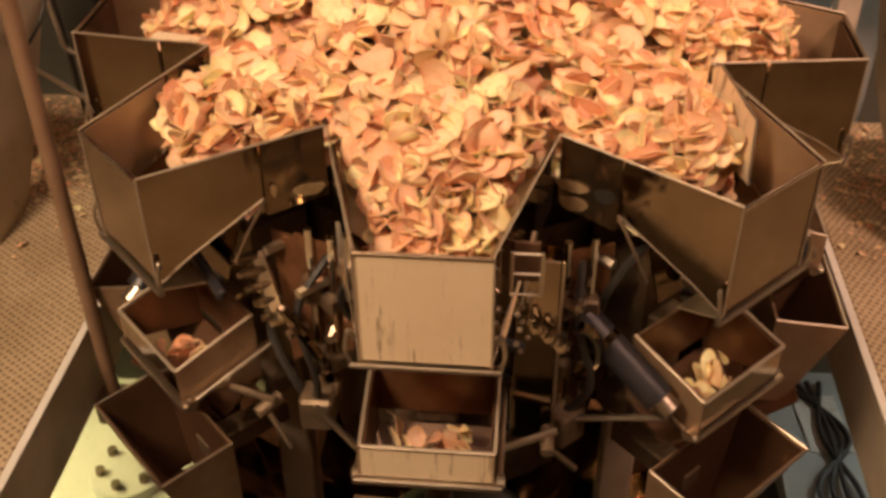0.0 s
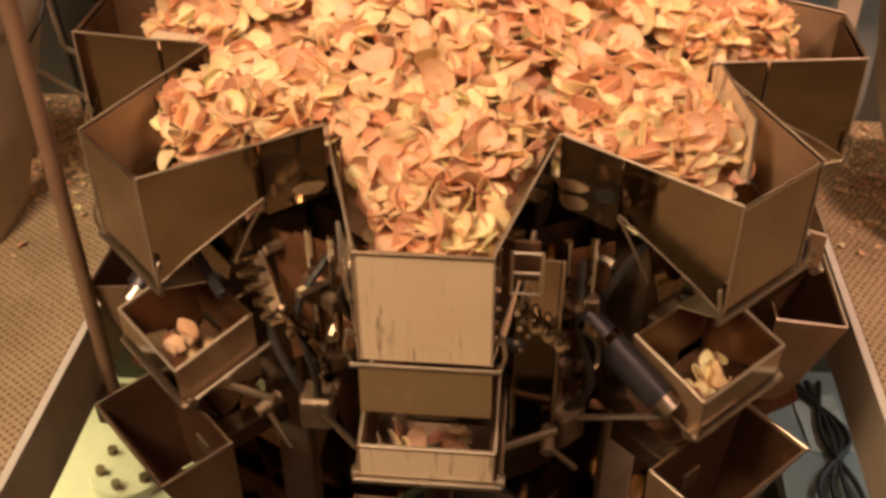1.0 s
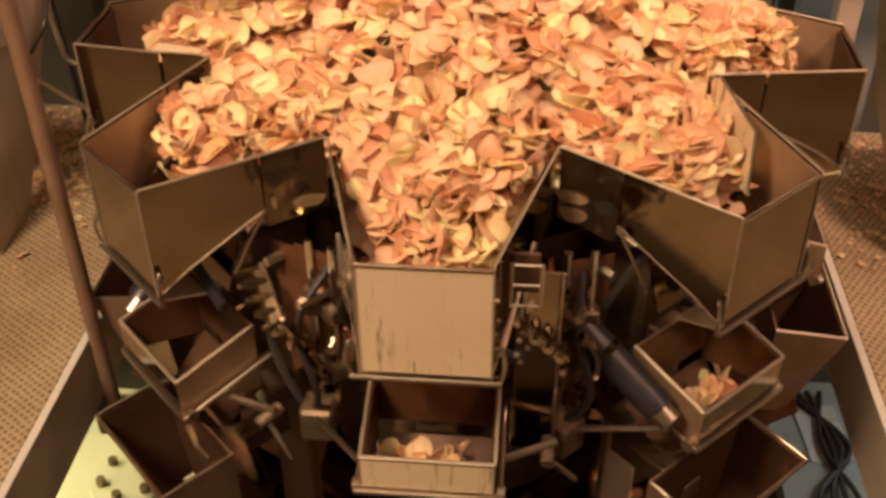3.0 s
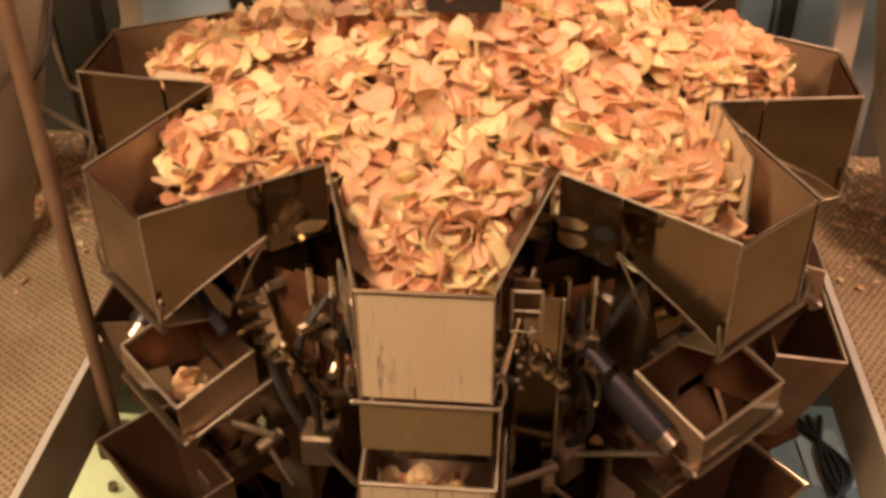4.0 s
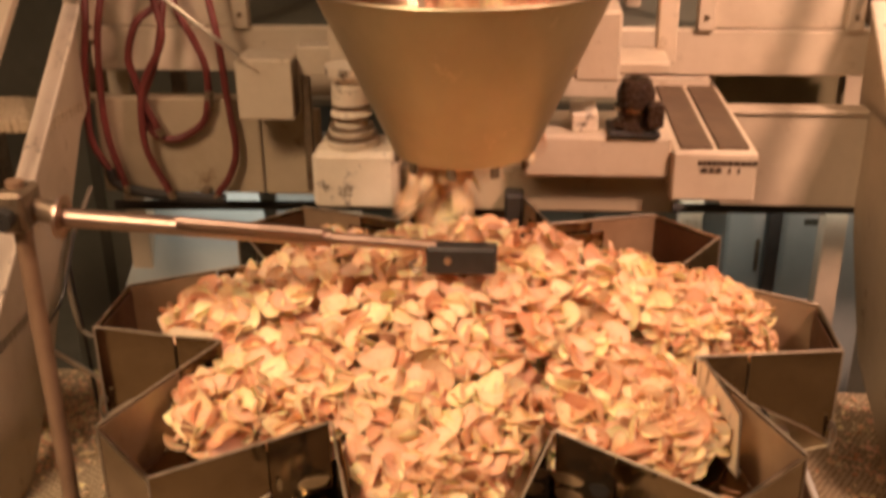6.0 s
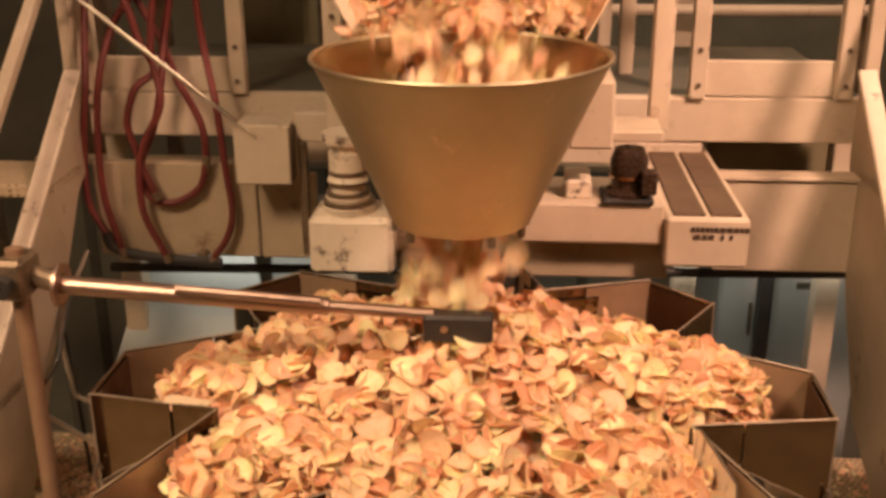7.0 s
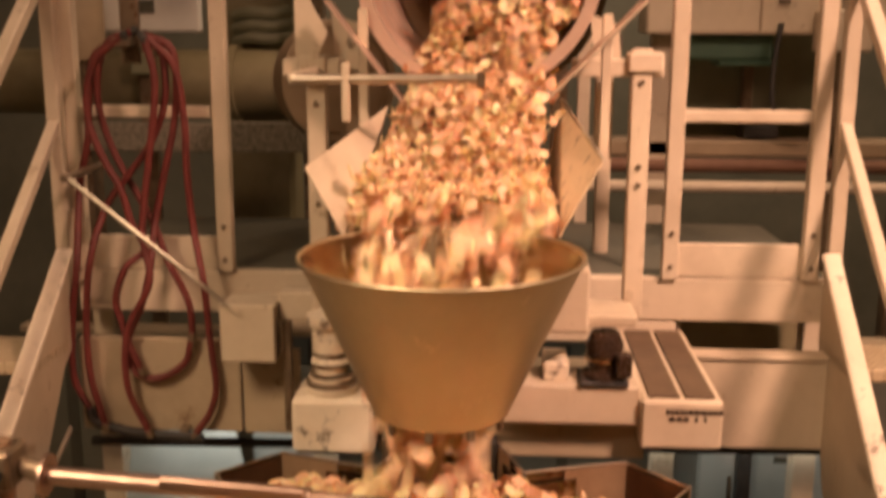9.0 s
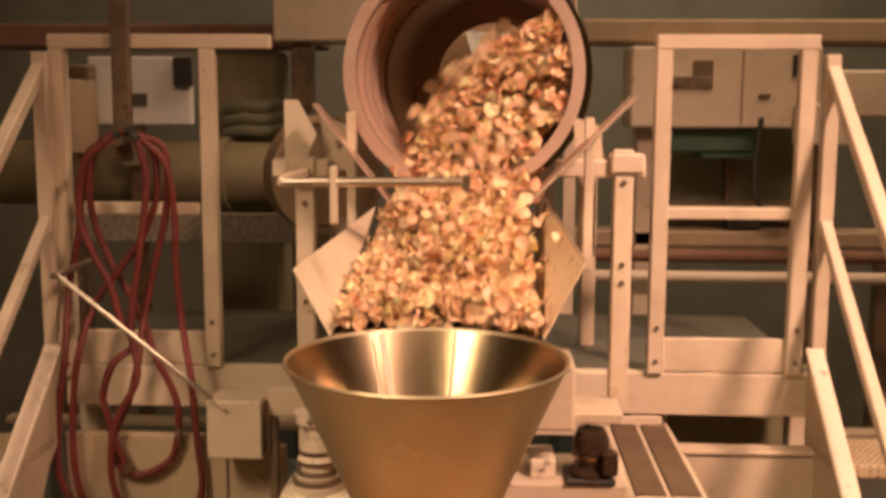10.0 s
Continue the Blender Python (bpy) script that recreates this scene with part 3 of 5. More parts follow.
def reflected_blob(owner, side, y, z, wide, high, material, label):
    """A thin oval on the outside of a chute's skirt, painted in for a reflection."""
    run, fall = ay + R, HALF - ax
    turn = math.atan2(side * -fall, run)
    x = side * (ax + fall * (ay - y) / run - 0.0015)
    ring = [(wide * math.cos(q) * (1 + 0.12 * math.sin(3 * q)), high * math.sin(q) * (1 + 0.15 * math.cos(2 * q + 1))) for q in (2 * math.pi * i / 18 for i in range(18))]
    bm = sheet([(0.0, a, b) for a, b in ring], th=0.001 * side)
    bm.transform(Matrix.Translation((x, y, z)) @ Matrix.Rotation(-turn, 4, "Z"))
    part("crust", bm, material, owner, label)


# blobs that stand in for mirror images of round things in the skirts
reflected_blob(CHUTES[1], -1, -0.388, -0.078, 0.020, 0.012, REFLECTION_TAN, "pale painted reflection on the skirt")
reflected_blob(CHUTES[1], -1, -0.384, -0.052, 0.024, 0.009, REFLECTION_TAN, "pale painted reflection on the skirt")
reflected_blob(CHUTES[1], -1, -0.430, -0.052, 0.014, 0.011, BLACK, "dark spot of the painted reflection")
reflected_blob(CHUTES[7], 1, -0.392, -0.072, 0.022, 0.010, REFLECTION_TAN, "pale painted reflection on the skirt")
reflected_blob(CHUTES[7], 1, -0.438, -0.062, 0.004, 0.011, NICKEL, "bright painted reflection on the skirt")
part("pan_lip", sheet([(0.12, -0.45, 0.024), (0.150, -0.45, 0.027), (0.160, -0.375, 0.029), (0.14, -0.375, 0.026)], th=0.002), SATIN, PANS[6], "pale overhanging lip")


gone = [c for c in DRIVES[0].children if c.name.startswith("motor")]
for c in gone:
    for q in (*c.children_recursive, c):
        bpy.data.objects.remove(q)


def build_body():
    t = thing("weigher_body", "dark greasy central drum of the multihead weigher", "weigher")
    part("casing", lathe([(0.02, -0.10), (0.24, -0.12), (0.335, -0.17), (0.335, -0.46), (0.27, -0.50), (0.25, -0.80), (0.02, -0.80)], 32), DARK, t, smooth=True)
    part("dispersion_cone", lathe([(0.002, 0.03), (0.16, -0.03), (0.16, -0.06), (0.002, -0.06)], 32), STEEL, t, "steel dispersion cone under the heap")
    part("outlet_cone", lathe([(0.52, -0.74), (0.20, -1.28), (0.19, -1.28), (0.51, -0.74)], 40), STEEL, t, "steel outlet cone", smooth=True)
    col = boxes(((0.100, -0.475, -0.42), (0.158, -0.44, -0.10)), bevel=0.002)
    part("cover_channel", col, STEEL, t, "upright steel cover channel")
    part("channel_edge", tubes([(0.160, -0.476, -0.10), (0.160, -0.476, -0.42)], r=0.0025, n=6), EDGE, t)
    for x in (0.095, 0.130):
        part("terminal_upright", tubes([(x, -0.56, -0.024), (x, -0.56, -0.088)], r=0.0022, n=6), EDGE, t, "bright wire frame")
    for z in (-0.026, -0.055, -0.086):
        part("terminal_bar", tubes([(0.094, -0.56, z), (0.131, -0.56, z)], r=0.0018, n=6), EDGE, t, "bright wire frame")
    part("terminal_back", boxes(((0.096, -0.535, -0.086), (0.128, -0.53, -0.028)), bevel=0.001), SHADE_BROWN, t)
    part("terminal_edge", tubes([(0.131, -0.561, -0.028), (0.131, -0.561, -0.085), (0.094, -0.561, -0.085)], r=0.002, n=6), EDGE, t)
    for i in range(9):
        x = 0.096 + 0.028 * random.random()
        z = -0.09 - 0.012 * i
        bm = bmesh.new()
        bmesh.ops.create_icosphere(bm, subdivisions=1, radius=0.0045, matrix=Matrix.Translation((x, -0.55, z)))
        part("fitting", bm, EDGE if i % 2 else DARK, t, "small metal fitting")
    for s in (-1, 1):
        part("support_leg", boxes(((s * 0.36 - 0.03, 0.3, -1.30), (s * 0.36 + 0.03, 0.36, -0.40)), bevel=0.004), CREAM, t)
        part("support_leg", boxes(((s * 0.30 - 0.03, -0.20, -1.30), (s * 0.30 + 0.03, -0.14, -0.45)), bevel=0.004), CREAM, t)


build_body()


def build_well_parts():
    t = thing("floor_flange", "pale yellowish floor plate with a bolted round flange below the platform", "flange")
    part("base_plate", boxes(((-1.05, -0.50, -1.13), (-0.56, 0.30, -1.115)), bevel=0.003), WHITE, t)
    part("disc", lathe([(0.002, -1.095), (0.085, -1.095), (0.09, -1.115), (0.002, -1.115)], 32, m=Matrix.Translation((-0.745, 0.0, 0))), WHITE, t, "pale round flange", smooth=True)
    for a in range(6):
        q = (-0.745 + 0.06 * math.cos(a * 1.047 + 0.4), 0.06 * math.sin(a * 1.047 + 0.4))
        bm = bmesh.new()
        rod(bm, (*q, -1.095), (*q, -1.078), 0.011, 6)
        part("bolt", bm, DARK, t)
    part("stand", boxes(((-0.80, -0.05, -1.30), (-0.70, 0.05, -1.13)), bevel=0.004), DARK, t)
    b = thing("cable_tray", "pale blue enamelled tray with black cables below the platform", "tray")
    part("tray", boxes(((0.70, -0.35, -1.13), (0.98, 0.45, -1.115)), bevel=0.003), PALEBLUE, b)
    part("tray_lip", boxes(((0.70, -0.35, -1.115), (0.708, 0.45, -1.085)), bevel=0.002), PALEBLUE, b)
    part("tray_post", boxes(((0.80, 0.0, -1.30), (0.88, 0.08, -1.13)), bevel=0.003), PALEBLUE, b)
    for i in range(4):
        part("cable", tubes(curve([(0.76 + 0.03 * i, 0.40, -1.105), (0.88 - 0.02 * i, 0.22, -1.10), (0.78 + 0.03 * i, 0.05, -1.10), (0.86, -0.15, -1.105), (0.74 + 0.02 * i, -0.33, -1.105)]), r=0.007, n=6), BLACK, b)
    part("paper_sheet", boxes(((0.80, 0.12, -1.112), (0.90, 0.30, -1.110)), bevel=0, m=pose(0, 0, 0, 0, 0, 4)), WHITE, b, "white paper sheet lying in the tray")


build_well_parts()


def build_sensor():
    t = thing("level_sensor_stand", "upright steel pole with a cross arm and black level sensor", "sensor stand")
    part("pole", tubes([(-0.668, -0.12, -0.76), (-0.668, -0.12, 0.27)], r=0.014, n=16), POLE, t, "brown painted round pole", smooth=True)
    part("pole_foot", boxes(((-0.699, -0.15, -0.80), (-0.64, -0.09, -0.74)), bevel=0.004), DARK, t)
    cl = boxes(((-0.69, -0.155, 0.195), (-0.645, -0.085, 0.26)), bevel=0.006)
    rod(cl, (-0.70, -0.10, 0.23), (-0.60, -0.12, 0.215), 0.017, 14)
    part("clamp", cl, DARK, t, "dark clamp block")
    part("knob", lathe([(0.004, 0.0), (0.017, 0.0), (0.017, 0.02), (0.004, 0.02)], 10, m=pose(-0.667, -0.165, 0.228, 90, 0, 0)), BLACK, t)
    arm = bmesh.new()
    rod(arm, (-0.62, -0.118, 0.212), (-0.03, -0.10, 0.168), 0.0095, 14)
    part("arm", arm, ARM, t, "polished steel arm", smooth=True)
    sl = bmesh.new()
    rod(sl, (-0.60, -0.117, 0.2105), (-0.19, -0.105, 0.180), 0.0145, 14)
    rod(sl, (-0.42, -0.126, 0.211), (-0.20, -0.118, 0.192), 0.008, 10)
    part("sleeve", sl, ARM, t, "steel sleeve on the arm", smooth=True)
    part("collar", lathe([(0.006, 0.0), (0.034, 0.0), (0.034, 0.006), (0.006, 0.006)], 24, m=pose(-0.606, -0.118, 0.2113, 0, 94, 0)), ARM, t, "round steel collar", smooth=True)
    sh = part("sensor_head", boxes(((-0.045, -0.118, 0.128), (0.062, -0.085, 0.172)), bevel=0.004), BLACK, t, "black box sensor head")
    part("sensor_window", lathe([(0.0005, 0), (0.006, 0), (0.006, 0.003), (0.0005, 0.003)], 12, m=pose(-0.012, -0.118, 0.152, 90, 0, 0)), EDGE, sh)
    part("eye_screw", tubes(curve([(-0.045, -0.105, 0.135), (-0.062, -0.105, 0.128), (-0.07, -0.105, 0.138), (-0.06, -0.105, 0.146)]), r=0.003, n=6), DARK, sh)


build_sensor()


def streak_strip(w, m):
    """A thin flat strip for a light streak down the inside of the funnel, w either way from its middle."""
    bm = sheet([(0.2150, -w, 0.5485), (0.2150, w, 0.5485), (0.1010, w, 0.3005), (0.1010, -w, 0.3005)], th=0.001)
    bm.transform(m)
    return bm


def build_cone():
    t = thing("funnel", "spun steel conical funnel with rolled rim above the weigher", "funnel")
    th = 0.003
    cw = part("cone_wall", lathe([(0.222, 0.551), (0.108, 0.300), (0.108 - th, 0.300), (0.222 - th, 0.551)], 64, m=Matrix.Translation((0.008, -0.02, 0))), CONE, t, smooth=True)
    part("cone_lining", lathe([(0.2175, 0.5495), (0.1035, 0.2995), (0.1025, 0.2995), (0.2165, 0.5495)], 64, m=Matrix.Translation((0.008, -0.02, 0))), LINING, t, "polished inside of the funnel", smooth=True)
    # two pale strips in place of the lamp streaks on the lining
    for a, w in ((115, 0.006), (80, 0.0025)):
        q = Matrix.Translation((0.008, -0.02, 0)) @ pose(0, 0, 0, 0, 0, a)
        part("weld_band", streak_strip(w, q), DULL, t, "pale strip for a lamp streak")
    bm = tubes([(0.008 + 0.2225 * math.cos(a), -0.02 + 0.2225 * math.sin(a), 0.551) for a in (2 * math.pi * i / 64 for i in range(65))], r=0.003, n=8)
    part("rolled_rim", bm, CONE, t, "thin rolled rim", smooth=True)
    part("seam", tubes([(0.008 - 0.11, -0.02 + 0.185, 0.548), (0.008 - 0.058, -0.02 + 0.083, 0.30)], r=0.002, n=5), EDGE, t)
    for i in range(10):
        a = 2 * math.pi * (i + 0.3) / 10
        q = Matrix.Translation((0.008, -0.02, 0)) @ pose(0, 0, 0, 0, 0, math.degrees(a))
        part("hanger_tab", boxes(((0.100, -0.006, 0.283), (0.108, 0.006, 0.302)), bevel=0.001, m=q), DARK, cw)
    part("mount_arm", boxes(((0.10, 0.06, 0.36), (0.13, 0.50, 0.385)), bevel=0.003), CREAM, t)
    part("mount_arm", boxes(((-0.11, 0.06, 0.36), (-0.08, 0.50, 0.385)), bevel=0.003), CREAM, t)


build_cone()


def build_feeder():
    """Vibrating tray that carries chips from the drum to the funnel."""
    t = thing("feeder_tray", "steel vibrating tray with flared wings feeding the funnel", "feeder tray")
    yf, yb = 0.20, 0.66
    part("tray_floor", sheet([(-0.175, yf, 0.535), (0.20, yf, 0.535), (0.20, yb, 0.60), (-0.175, yb, 0.60)]), STEEL, t)
    part("wing", sheet([(-0.178, yf, 0.535), (-0.252, yf + 0.04, 0.650), (-0.135, yb - 0.10, 0.735), (-0.178, yb, 0.60)]), CREAM, t, "pale flared wing")
    part("wing", sheet([(0.203, yf, 0.535), (0.278, yf + 0.04, 0.666), (0.220, yb - 0.10, 0.75), (0.203, yb, 0.60)]), SATIN, t, "satin steel flared wing")
    part("wing_edge", tubes([(0.278, yf + 0.04, 0.666), (0.222, yb - 0.14, 0.745)], r=0.003, n=6), EDGE, t)
    part("tray_body", boxes(((-0.16, 0.34, 0.40), (0.185, 0.62, 0.53)), bevel=0.01), CREAM, t)
    d = thing("deflector", "thin steel deflector sheets beside the drum mouth", "deflector")
    part("sheet_plate", sheet([(0.158, 0.50, 0.721), (0.395, 0.50, 0.962), (0.395, 0.60, 0.962), (0.158, 0.60, 0.721)], th=0.004), COPPER, d)
    part("sheet_edge", tubes([(0.158, 0.499, 0.721), (0.395, 0.499, 0.962)], r=0.0022, n=6), DULL, d, "pale worn edge")
    part("sheet_plate", sheet([(-0.104, 0.53, 0.748), (-0.259, 0.53, 0.947), (-0.259, 0.60, 0.947), (-0.104, 0.60, 0.748)], th=0.004), COPPER, d)
    part("gusset", sheet([(-0.345, 0.66, 0.826), (-0.30, 0.66, 0.826), (-0.275, 0.66, 0.88), (-0.315, 0.66, 0.955), (-0.345, 0.66, 0.955)], th=0.006), CREAM, d, "cream gusset plate")
    for x in (-0.235, 0.325):
        ro = thing("drum_roller", "dark rubber roller carrying the drum", "roller", group="rollers under the drum")
        part("wheel", lathe([(0.006, -0.02), (0.032, -0.02), (0.034, 0.0), (0.032, 0.02), (0.006, 0.02)], 20, m=pose(x, 0.74, 0.86, 90, 0, -10)), BLACK, ro, smooth=True)
        part("axle", tubes([(x, 0.70, 0.86), (x, 0.80, 0.86)], r=0.008, n=10), EDGE, ro)
        part("fork", boxes(((x - 0.02, 0.77, 0.60), (x + 0.02, 0.79, 0.88)), bevel=0.003), CREAM, ro)
        part("side_bracket", sheet([(x - 0.03, 0.715, 0.80), (x + 0.03, 0.715, 0.80), (x + 0.02, 0.715, 0.90), (x - 0.04, 0.715, 0.92)], th=0.006), CREAM, ro)
    part("stay", boxes(((0.30, 0.58, 0.60), (0.32, 0.60, 0.92)), bevel=0.002), CREAM, d)
    part("stay", boxes(((-0.20, 0.58, 0.60), (-0.18, 0.60, 0.93)), bevel=0.002), CREAM, d)
    s = thing("pull_shaft", "polished steel shaft with a square end and bracket", "shaft")
    part("shaft", tubes([(-0.291, 0.35, 0.799), (0.055, 0.35, 0.802)], r=0.0095, n=14), EDGE, s, smooth=True)
    part("shaft_end", boxes(((0.052, 0.338, 0.785), (0.066, 0.362, 0.815)), bevel=0.003), DARK, s)
    part("bracket", boxes(((-0.20, 0.34, 0.72), (-0.185, 0.36, 0.83)), bevel=0.003), CREAM, s)
    part("bracket_arm", boxes(((-0.30, 0.345, 0.79), (-0.285, 0.62, 0.81)), bevel=0.003), CREAM, s)


build_feeder()


def build_drum():
    """Seasoning drum, its axis running back and to the right."""
    t = thing("tumble_drum", "open steel tumbling drum with ribbed inside, chips pouring out", "drum", pose(0.045, 0.60, 1.012, 90, 0, -4))
    r = 0.25
    part("shell", lathe([(r, 0.0), (r, 1.00), (r - 0.004, 1.00), (r - 0.004, 0.0)], 56, m=pose(0, 0, 0, 0, 180, 0)), COPPER, t, smooth=True)
    part("mouth_ring", lathe([(r + 0.004, -0.012), (r + 0.004, 0.02), (r - 0.022, 0.02), (r - 0.022, -0.012)], 56, m=pose(0, 0, 0, 0, 180, 0)), COPPER, t, "bright drum mouth ring", smooth=True)
    for i in range(5):
        z = 0.045 + 0.075 * i
        part("rib", lathe([(r - 0.004, z), (r - 0.004, z + 0.05), (r - 0.020, z + 0.046), (r - 0.028, z + 0.034), (r - 0.028, z + 0.016), (r - 0.020, z + 0.004)], 56, m=pose(0, 0, 0, 0, 180, 0)), COPPER, t, smooth=True)
    part("back_plate", lathe([(0.175, 0.99), (r, 0.99), (r, 1.00), (0.175, 1.00)], 40, m=pose(0, 0, 0, 0, 180, 0)), COPPER, t)
    part("hoop", lathe([(r + 0.022, 0.16), (r + 0.022, 0.20), (r + 0.001, 0.20), (r + 0.001, 0.16)], 48, m=pose(0, 0, 0, 0, 180, 0)), STEEL, t, smooth=True)
    c = thing("infeed_chute", "pale steel chute feeding the far end of the drum", "chute")
    part("slide", sheet([(-0.09, 1.64, 0.90), (0.31, 1.64, 0.90), (0.35, 1.94, 1.44), (-0.13, 1.94, 1.44)]), STAINED, c)
    # fold plate is plain white to hold the bright glint inside the drum
    part("fold_plate", sheet([(0.045, 1.62, 1.085), (0.155, 1.62, 1.035), (0.155, 1.71, 1.16), (0.02, 1.69, 1.17)]), WHITE, c, "folded plate, white for the light on it")
    for x in (-0.14, 0.36):
        part("chute_side", sheet([(x, 1.64, 0.88), (x, 1.94, 1.42), (x, 1.82, 1.46), (x, 1.62, 1.14)]), CREAM, c)
        part("chute_leg", boxes(((x - 0.02, 1.82, -0.1), (x + 0.02, 1.86, 1.24)), bevel=0.003), CREAM, c)
    return t


DRUM = build_drum()


def build_frame():
    """Cream steel frame behind the weigher."""
    f = thing("support_frame", "cream painted steel frame carrying the feeder", "frame")
    part("post", boxes(((-0.325, 0.66, 0.20), (-0.283, 0.70, 0.80)), bevel=0.003), CREAM, f)
    part("cross_block", boxes(((-0.37, 0.63, 0.788), (-0.245, 0.70, 0.826)), bevel=0.004), CREAM, f)
    part("block_collar", boxes(((-0.335, 0.62, 0.782), (-0.275, 0.705, 0.832)), bevel=0.004), CREAM, f)
    part("post", boxes(((0.372, 0.66, 0.27), (0.414, 0.70, 0.85)), bevel=0.003), CREAM, f)
    part("cross_beam", boxes(((0.245, 0.665, 0.79), (0.44, 0.695, 0.828)), bevel=0.003), CREAM, f)
    part("post_cap", boxes(((0.362, 0.65, 0.80), (0.436, 0.705, 0.842)), bevel=0.004), CREAM, f)
    for z in (0.60, 0.56, 0.78):
        part("bolt", lathe([(0.001, 0), (0.006, 0), (0.006, 0.005), (0.001, 0.005)], 8, m=pose(0.393, 0.659, z, 90, 0, 0)), DARK, f)
        part("bolt", lathe([(0.001, 0), (0.006, 0), (0.006, 0.005), (0.001, 0.005)], 8, m=pose(-0.304, 0.659, z - 0.05, 90, 0, 0)), DARK, f)
    part("inner_post", boxes(((0.36, 1.30, 0.2), (0.40, 1.34, 0.80)), bevel=0.003), CREAM, f)
    # shade under the tray is put into this beam's colour
    part("base_beam", boxes(((-0.165, 0.57, -0.035), (0.42, 0.66, 0.06)), bevel=0.004), DARK_CREAM, f, "olive-cream base beam darkened for shade")
    part("drive_block", boxes(((-0.15, 0.50, -0.085), (-0.02, 0.57, 0.03)), bevel=0.006), DARK, f, "dark greasy drive block")
    part("drive_block", boxes(((0.06, 0.52, -0.09), (0.10, 0.57, 0.02)), bevel=0.006), BLACK, f, "black rubber block")
    part("base_tray", boxes(((0.10, 0.52, 0.062), (0.40, 0.72, 0.15)), bevel=0.005), CREAM, f)
    part("mount_block", boxes(((-0.345, 0.50, -0.015), (-0.165, 0.64, 0.115)), bevel=0.012), WORN, f, "chipped cream mounting block")
    part("gear_box", boxes(((0.195, 0.50, 0.27), (0.285, 0.66, 0.41)), bevel=0.006), CREAM, f)
    part("tray_block", boxes(((0.195, 0.55, 0.15), (0.25, 0.66, 0.19)), bevel=0.004), WORN, f)
    part("small_plate", boxes(((0.28, 0.54, 0.275), (0.39, 0.68, 0.30)), bevel=0.004), CREAM, f)
    prof = [(0.002, 0.115), (0.055, 0.115), (0.058, 0.13), (0.045, 0.138), (0.05, 0.15), (0.036, 0.16), (0.036, 0.176), (0.045, 0.184), (0.036, 0.196), (0.04, 0.20), (0.04, 0.246), (0.03, 0.25), (0.05, 0.268), (0.052, 0.286), (0.002, 0.286)]
    part("spring_foot", lathe(prof, 20, m=Matrix.Translation((-0.265, 0.56, 0))), WORN, f, "chipped cream spring foot with dark rings", smooth=True)
    for z, q in ((0.132, 0.056), (0.152, 0.048), (0.176, 0.044), (0.198, 0.041)):
        part("spring_ring", lathe([(0.03, z), (q, z), (q, z + 0.008), (0.03, z + 0.008)], 18, m=Matrix.Translation((-0.265, 0.56, 0))), DARK, f)
    v = thing("vibrator_motor", "dark greasy vibrator motor on the feeder base", "motor")
    part("body", lathe([(0.002, 0.15), (0.048, 0.15), (0.05, 0.17), (0.036, 0.18), (0.04, 0.235), (0.03, 0.26), (0.002, 0.26)], 18, m=Matrix.Translation((0.325, 0.56, 0))), GREASE, v, smooth=True)
    part("terminal_box", boxes(((0.345, 0.50, 0.175), (0.378, 0.53, 0.225)), bevel=0.004), GREASE, v)
    part("clamp_ring", lathe([(0.036, 0.200), (0.043, 0.200), (0.043, 0.208), (0.036, 0.208)], 18, m=Matrix.Translation((0.325, 0.56, 0))), STEEL, v)
    part("flange", boxes(((0.27, 0.51, 0.15), (0.375, 0.61, 0.163)), bevel=0.004), BLACK, v)
    b = thing("drive_cover", "long cream cover box with two brown strips and print", "cover box")
    cv = part("cover", boxes(((0.40, 0.50, 0.02), (0.572, 1.25, 0.128)), bevel=0.006), CREAM, b)
    part("strip", boxes(((0.418, 0.515, 0.128), (0.482, 1.23, 0.134)), bevel=0.001), BROWN, cv, "brown ribbed strip")
    part("strip", boxes(((0.494, 0.515, 0.128), (0.556, 1.23, 0.134)), bevel=0.001), BROWN, cv, "brown ribbed strip")
    rnd = random.Random(4)
    x = 0.452
    while x < 0.565:
        w = rnd.uniform(0.006, 0.013)
        part("print_bar", boxes(((x, 0.4975, 0.100), (x + w, 0.4985, 0.110)), bevel=0), INK, cv)
        x += w + 0.002
    for x, w in ((0.458, 0.013), (0.475, 0.010), (0.488, 0.012), (0.513, 0.006), (0.532, 0.005)):
        part("print_bar", boxes(((x, 0.4975, 0.084), (x + w, 0.4985, 0.094)), bevel=0), INK, cv)


build_frame()


